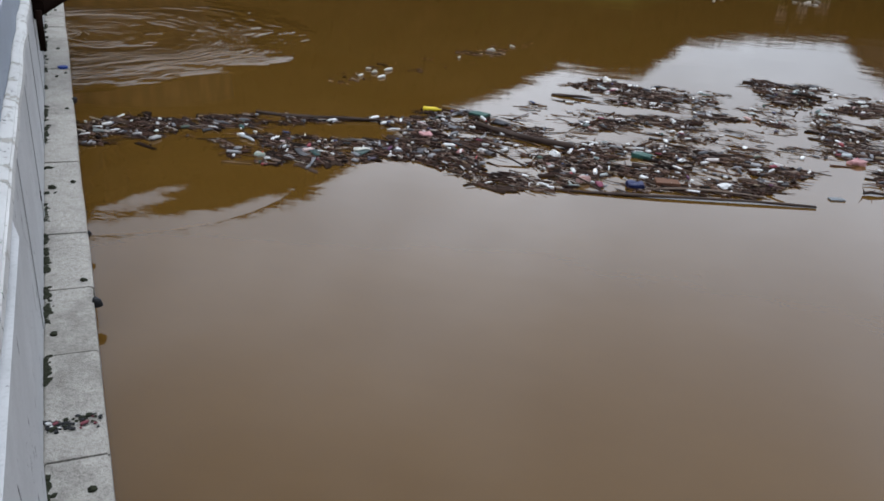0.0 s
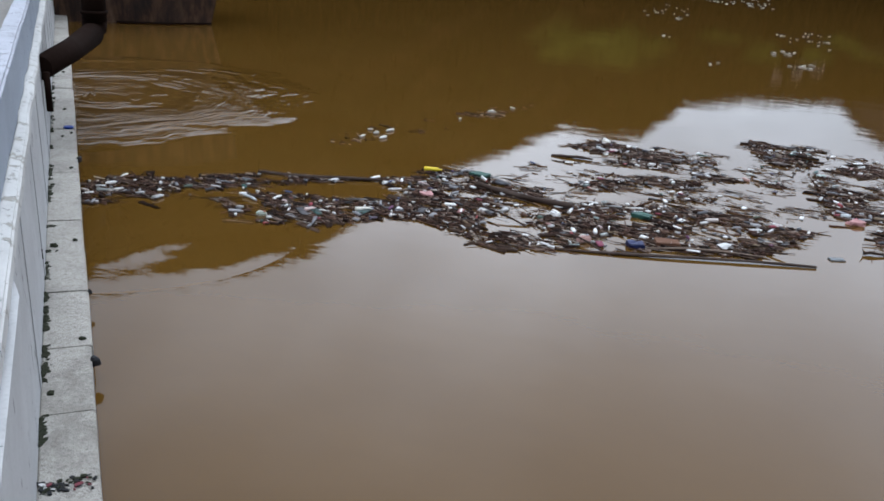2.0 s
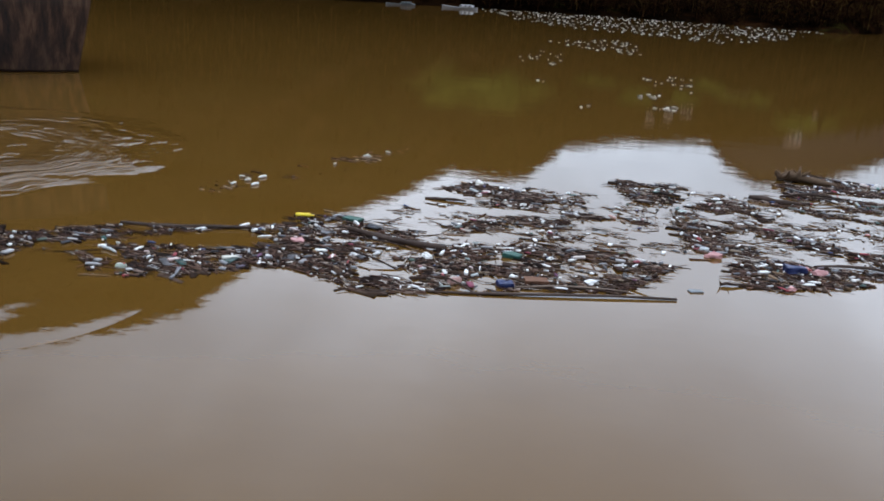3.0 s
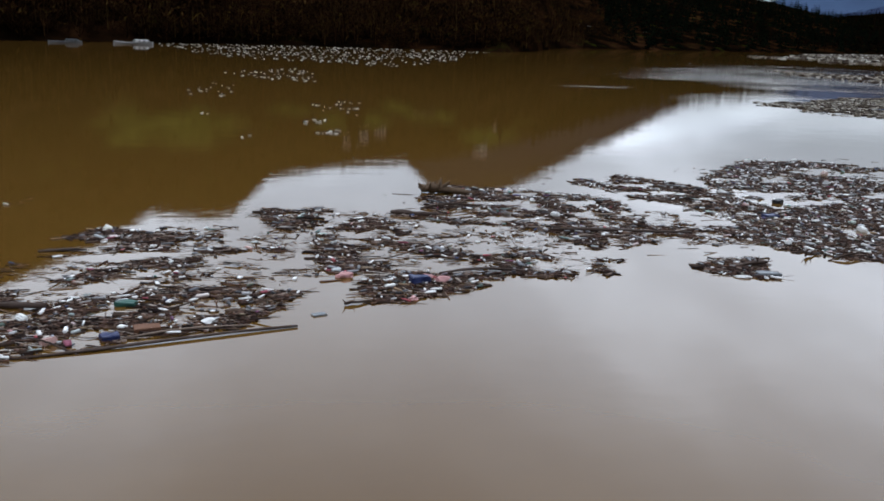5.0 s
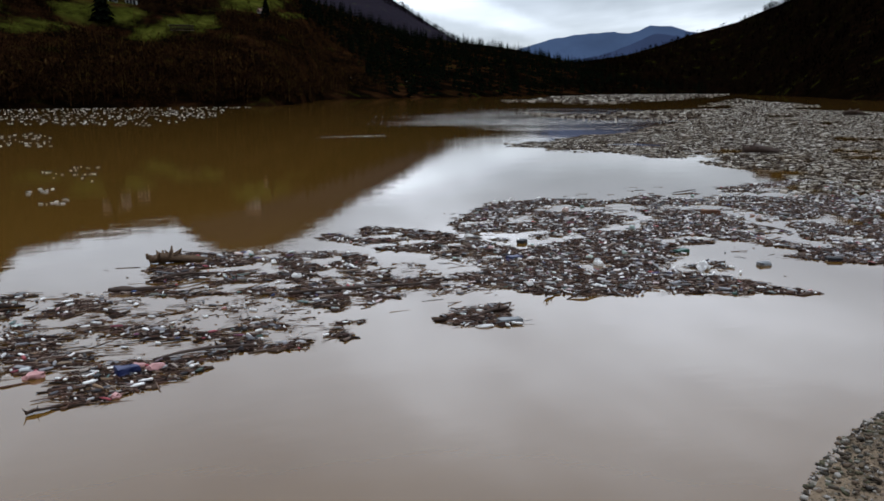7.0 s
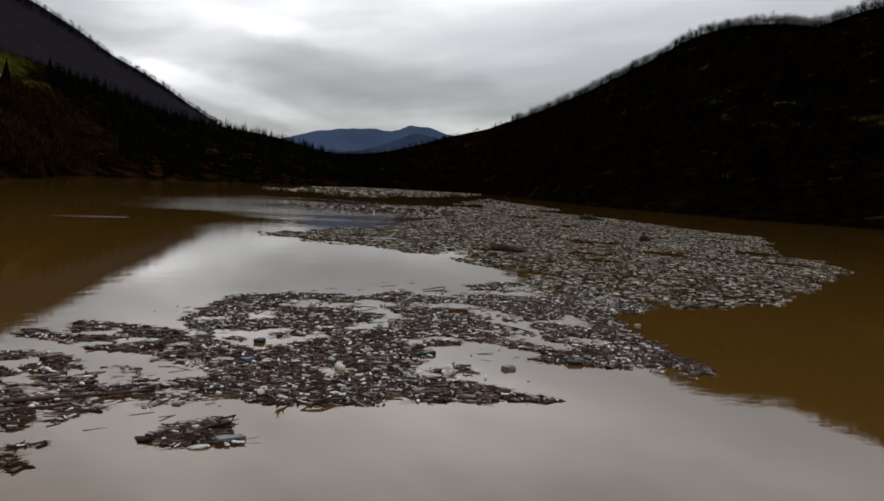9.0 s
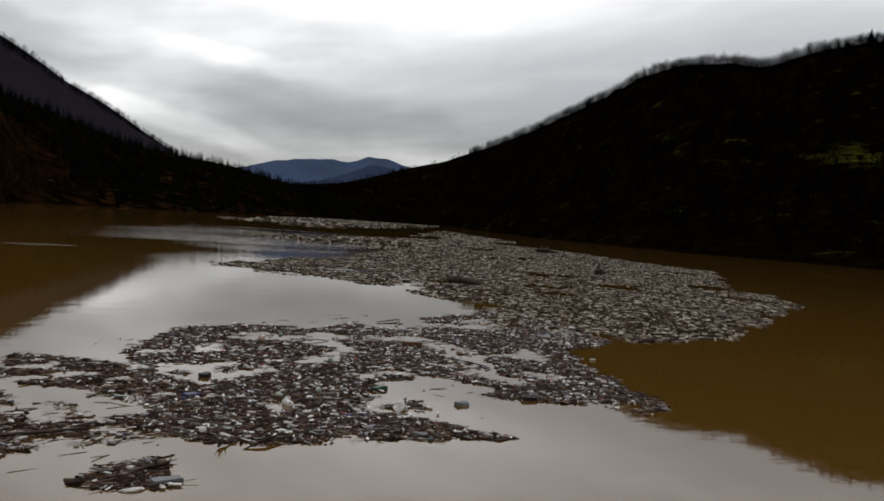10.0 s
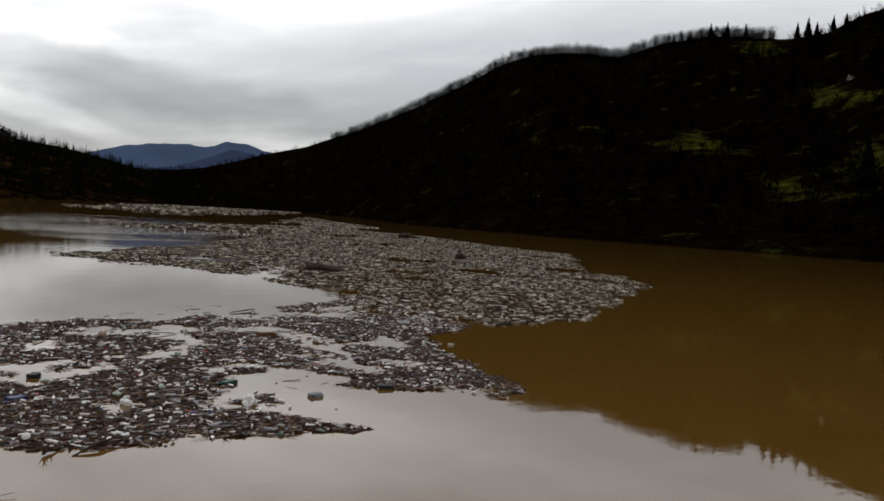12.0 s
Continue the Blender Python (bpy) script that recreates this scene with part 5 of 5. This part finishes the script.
logs = [plank(1.6, 0.026, 0.7, 0.10, M_log, "dark wet stick floating in the raft", 1, "stick"), plank(1.1, 0.022, 0.7, 0.10, M_pale, "bleached crooked stick floating in the raft", 2, "stick"), plank(2.2, 0.045, 0.7, 0.14, M_log, "waterlogged dark branch floating in the raft", 3, "branch"), plank(0.9, 0.10, 0.35, 0.01, M_pale, "short splintered board floating in the raft", 4, "board", 4)]
for i, (x, y) in enumerate(raft_spots(list(RAFTS) + ["mid_f", "near_a"], 110, 8)):
    src = logs[rt.choice([0, 0, 1, 0, 2, 3])]
    yaw = rt.gauss(4, 22)
    if i < 4:
        put(logs[i], x, y, 0.04, yaw)
        continue
    ob = copy_thing(src, pose(x, y, 0.035, rt.uniform(0, 360) if src is not logs[3] else 0, rt.gauss(0, 2), yaw))
    f = rt.uniform(0.45, 0.95)
    ob.scale = (f, f, f)

# long logs that can be told apart
put(plank(4.4, 0.042, 0.6, 0.14, M_log, "very long dark log along the raft's edge", 11, "log"), 0.3, 14.2, 0.03, 11)
put(plank(2.0, 0.03, 0.7, 0.12, M_pale, "long bleached log beside the dark one", 12, "log"), 0.6, 14.6, 0.04, 10)
put(plank(3.9, 0.06, 0.8, 0.06, M_log, "long thick brown log in the raft", 13, "log"), 11.1, 21.55, 0.06, -5)
put(plank(1.3, 0.10, 0.8, 0.03, M_log, "short thick dark log on open water", 14, "log"), 5.85, 23.9, 0.05, -10)
put(plank(2.2, 0.09, 0.7, 0.12, M_log, "curved dark branch by the raft", 15, "branch"), -3.0, 16.4, 0.05, -12)
put(plank(2.6, 0.06, 0.7, 0.10, M_log, "long thin dark branch by the wall", 16, "branch"), -7.2, 15.75, 0.03, 12)
put(plank(1.0, 0.05, 0.7, 0.01, M_log, "single dark stick on open water", 17, "stick"), -2.6, 20.2, 0.03, 2)

yb = bottle_proto()
yb["label"] = "bright yellow plastic bottle at the raft's edge"
for c in yb.children:
    c.data = c.data.copy()
    c.data.materials[0] = M_yellow
put(yb, -5.24, 17.35, 0.05, 12, 0, 0, 1.35)


def block(x, y, dx, dy, dz, yaw, material, name, label, tilt=0.0, seed=1):
    dx, dy, dz = dx * 0.72, dy * 0.75, dz * 0.6
    soft = material in (M_pink, M_foam)
    bm = lump(dx / 2, seed * 3.1, dz / dx * 1.3, 0.7, 2) if soft else rough(box(0, 0, 0, dx, dy, dz, min(dx, dy, dz) * 0.08), 2, dz * 0.35, 1.9 / dx, seed)
    if soft:
        bmesh.ops.transform(bm, matrix=Matrix.Diagonal((1, dy / dx * 1.1, 1, 1)), verts=bm.verts)
    ob = part(name, bm, material)
    put(ob, x, y, dz * 0.28, yaw, tilt)
    return tagged(ob, label, name)


block(4.96, 17.31, 0.50, 0.36, 0.30, 10, M_navy, "container", "navy blue plastic container among pink scraps")
block(5.5, 17.35, 0.55, 0.22, 0.20, 14, M_pink, "foam_block", "faded pink foam block beside the navy container", 6, 2)
block(5.2, 17.62, 0.42, 0.20, 0.16, -10, M_pink, "foam_block", "faded pink foam block behind the navy container", 0, 3)
block(4.66, 16.12, 0.34, 0.20, 0.14, 25, M_pink, "foam_block", "pale pink foam piece at the raft's tip", 0, 4)
block(3.47, 17.78, 0.46, 0.24, 0.22, 5, M_pink, "box", "pale pinkish box floating by the raft", 0, 5)
block(-0.57, 14.43, 0.40, 0.30, 0.18, 20, M_navy, "container", "dark blue plastic container near the long log", 0, 6)
block(-0.05, 14.83, 0.60, 0.32, 0.14, 12, M_brownp, "box", "rusty brown flat box near the long log", 0, 7)
block(0.92, 15.06, 0.36, 0.22, 0.18, 30, M_foam, "foam_block", "white foam block near the long log", 0, 8)
block(-6.08, 13.24, 0.26, 0.10, 0.09, 8, M_redcloth, "bottle_shard", "dull red plastic shard in the band of litter", 0, 9)
block(-4.79, 15.57, 0.42, 0.26, 0.15, -20, M_pink, "foam_block", "pinkish foam slab in the raft", 0, 10)
block(20.67, 19.78, 0.62, 0.42, 0.36, 15, M_foam, "crate", "white plastic crate standing out of the raft", 0, 11)
block(28.48, 27.86, 0.95, 0.5, 0.42, -30, M_brownp, "box", "brown rusted box in the middle of the raft", 0, 12)
block(2.83, 15.38, 0.36, 0.18, 0.05, 20, M_greyp, "cushion", "grey-blue waterlogged cushion on open water", 0, 13)
block(16.6, 23.4, 0.6, 0.4, 0.2, 8, M_navy, "container", "dark blue tub in the raft", 0, 14)
block(18.2, 25.6, 0.5, 0.35, 0.22, 40, M_black, "tyre_scrap", "black rubber scrap in the raft", 0, 15)
block(21.8, 22.0, 0.7, 0.3, 0.2, 5, M_green, "container", "dull green plastic tub in the raft", 0, 16)
block(-0.6, 16.2, 0.5, 0.28, 0.16, -14, M_green, "container", "dull green crushed tub in the raft", 0, 17)
block(-4.2, 17.5, 0.55, 0.3, 0.14, -18, M_green, "container", "dull green sheet of plastic in the raft", 0, 18)
block(12.9, 17.35, 0.75, 0.3, 0.16, -8, M_greyp, "cushion", "grey-blue plastic sack at the raft's tip", 0, 19)
block(12.2, 17.2, 0.5, 0.14, 0.1, -15, M_foam, "foam_block", "white foam stick at the raft's tip", 0, 20)
block(22.6, 19.4, 0.5, 0.3, 0.2, -15, M_greyp, "container", "grey plastic tub in the raft", 0, 21)
block(25.0, 19.0, 0.6, 0.4, 0.22, -35, M_black, "tyre_scrap", "black rubber scrap at the raft's edge", 0, 22)


def snag(x, y, size, yaw, name, label, arms, seed, material=M_log, thick=1.0):
    """A root plate or snag with crooked arms standing out of the water."""
    r = random.Random(seed)
    base = tagged(new(name), label, name)
    put(base, x, y, 0.0, yaw)
    bm = bmesh.new()
    tube(bm, [(-0.5 * size, 0, 0.08 * size), (-0.2 * size, 0.03, 0.12 * size), (0.1 * size, -0.02, 0.10 * size), (0.5 * size, 0, 0.06 * size), (0.85 * size, 0.05, 0.02 * size)], [f * size * thick for f in (0.09, 0.13, 0.10, 0.075, 0.03)], 10, 0.9)
    part("trunk", bm, material, base)
    for i in range(arms):
        a = r.uniform(-1.0, 1.0)
        x0 = r.uniform(-0.5, 0.05) * size
        d = Vector((r.uniform(-1.2, 0.7), r.uniform(-0.5, 0.5), r.uniform(0.25, 0.75))).normalized()
        l = size * r.uniform(0.14, 0.30)
        p0 = Vector((x0, 0.1 * a * size, 0.12 * size))
        p1 = p0 + d * l * 0.55
        p2 = p1 + (d + Vector((r.uniform(-0.6, 0.6), r.uniform(-0.4, 0.4), r.uniform(-0.2, 0.9)))).normalized() * l * 0.5
        bm = bmesh.new()
        tube(bm, [p0, p0.lerp(p1, 0.6) + Vector((0, 0, -0.02 * size)), p1, p2], [f * size * thick for f in (0.075, 0.052, 0.040, 0.014)], 7, 0.6)
        part("root_arm", bm, material, base)


snag(7.25, 27.2, 1.30, -12, "tree_stump", "uprooted tree stump with upright roots on the raft", 13, 2, M_root)
snag(13.0, 18.15, 0.75, 190, "snag", "dark bent snag standing at the raft's tip", 4, 5, M_log, 0.55)
snag(15.0, 18.95, 0.55, 30, "snag", "small dark forked snag on open water", 8, 8, M_log, 0.45)
snag(3.54, 15.95, 0.45, 20, "snag", "small dark hooked snag on open water", 3, 11, M_log, 0.6)
snag(56.4, 52.3, 2.6, -20, "tree_stump", "dark tree stump standing out of the far litter", 5, 14)
snag(151.6, 119.6, 4.5, -20, "tree_stump", "far dark stump on the litter carpet", 3, 17)
snag(93.2, 64.2, 3.4, 20, "tree_stump", "dark snag standing out of the far litter", 4, 19)
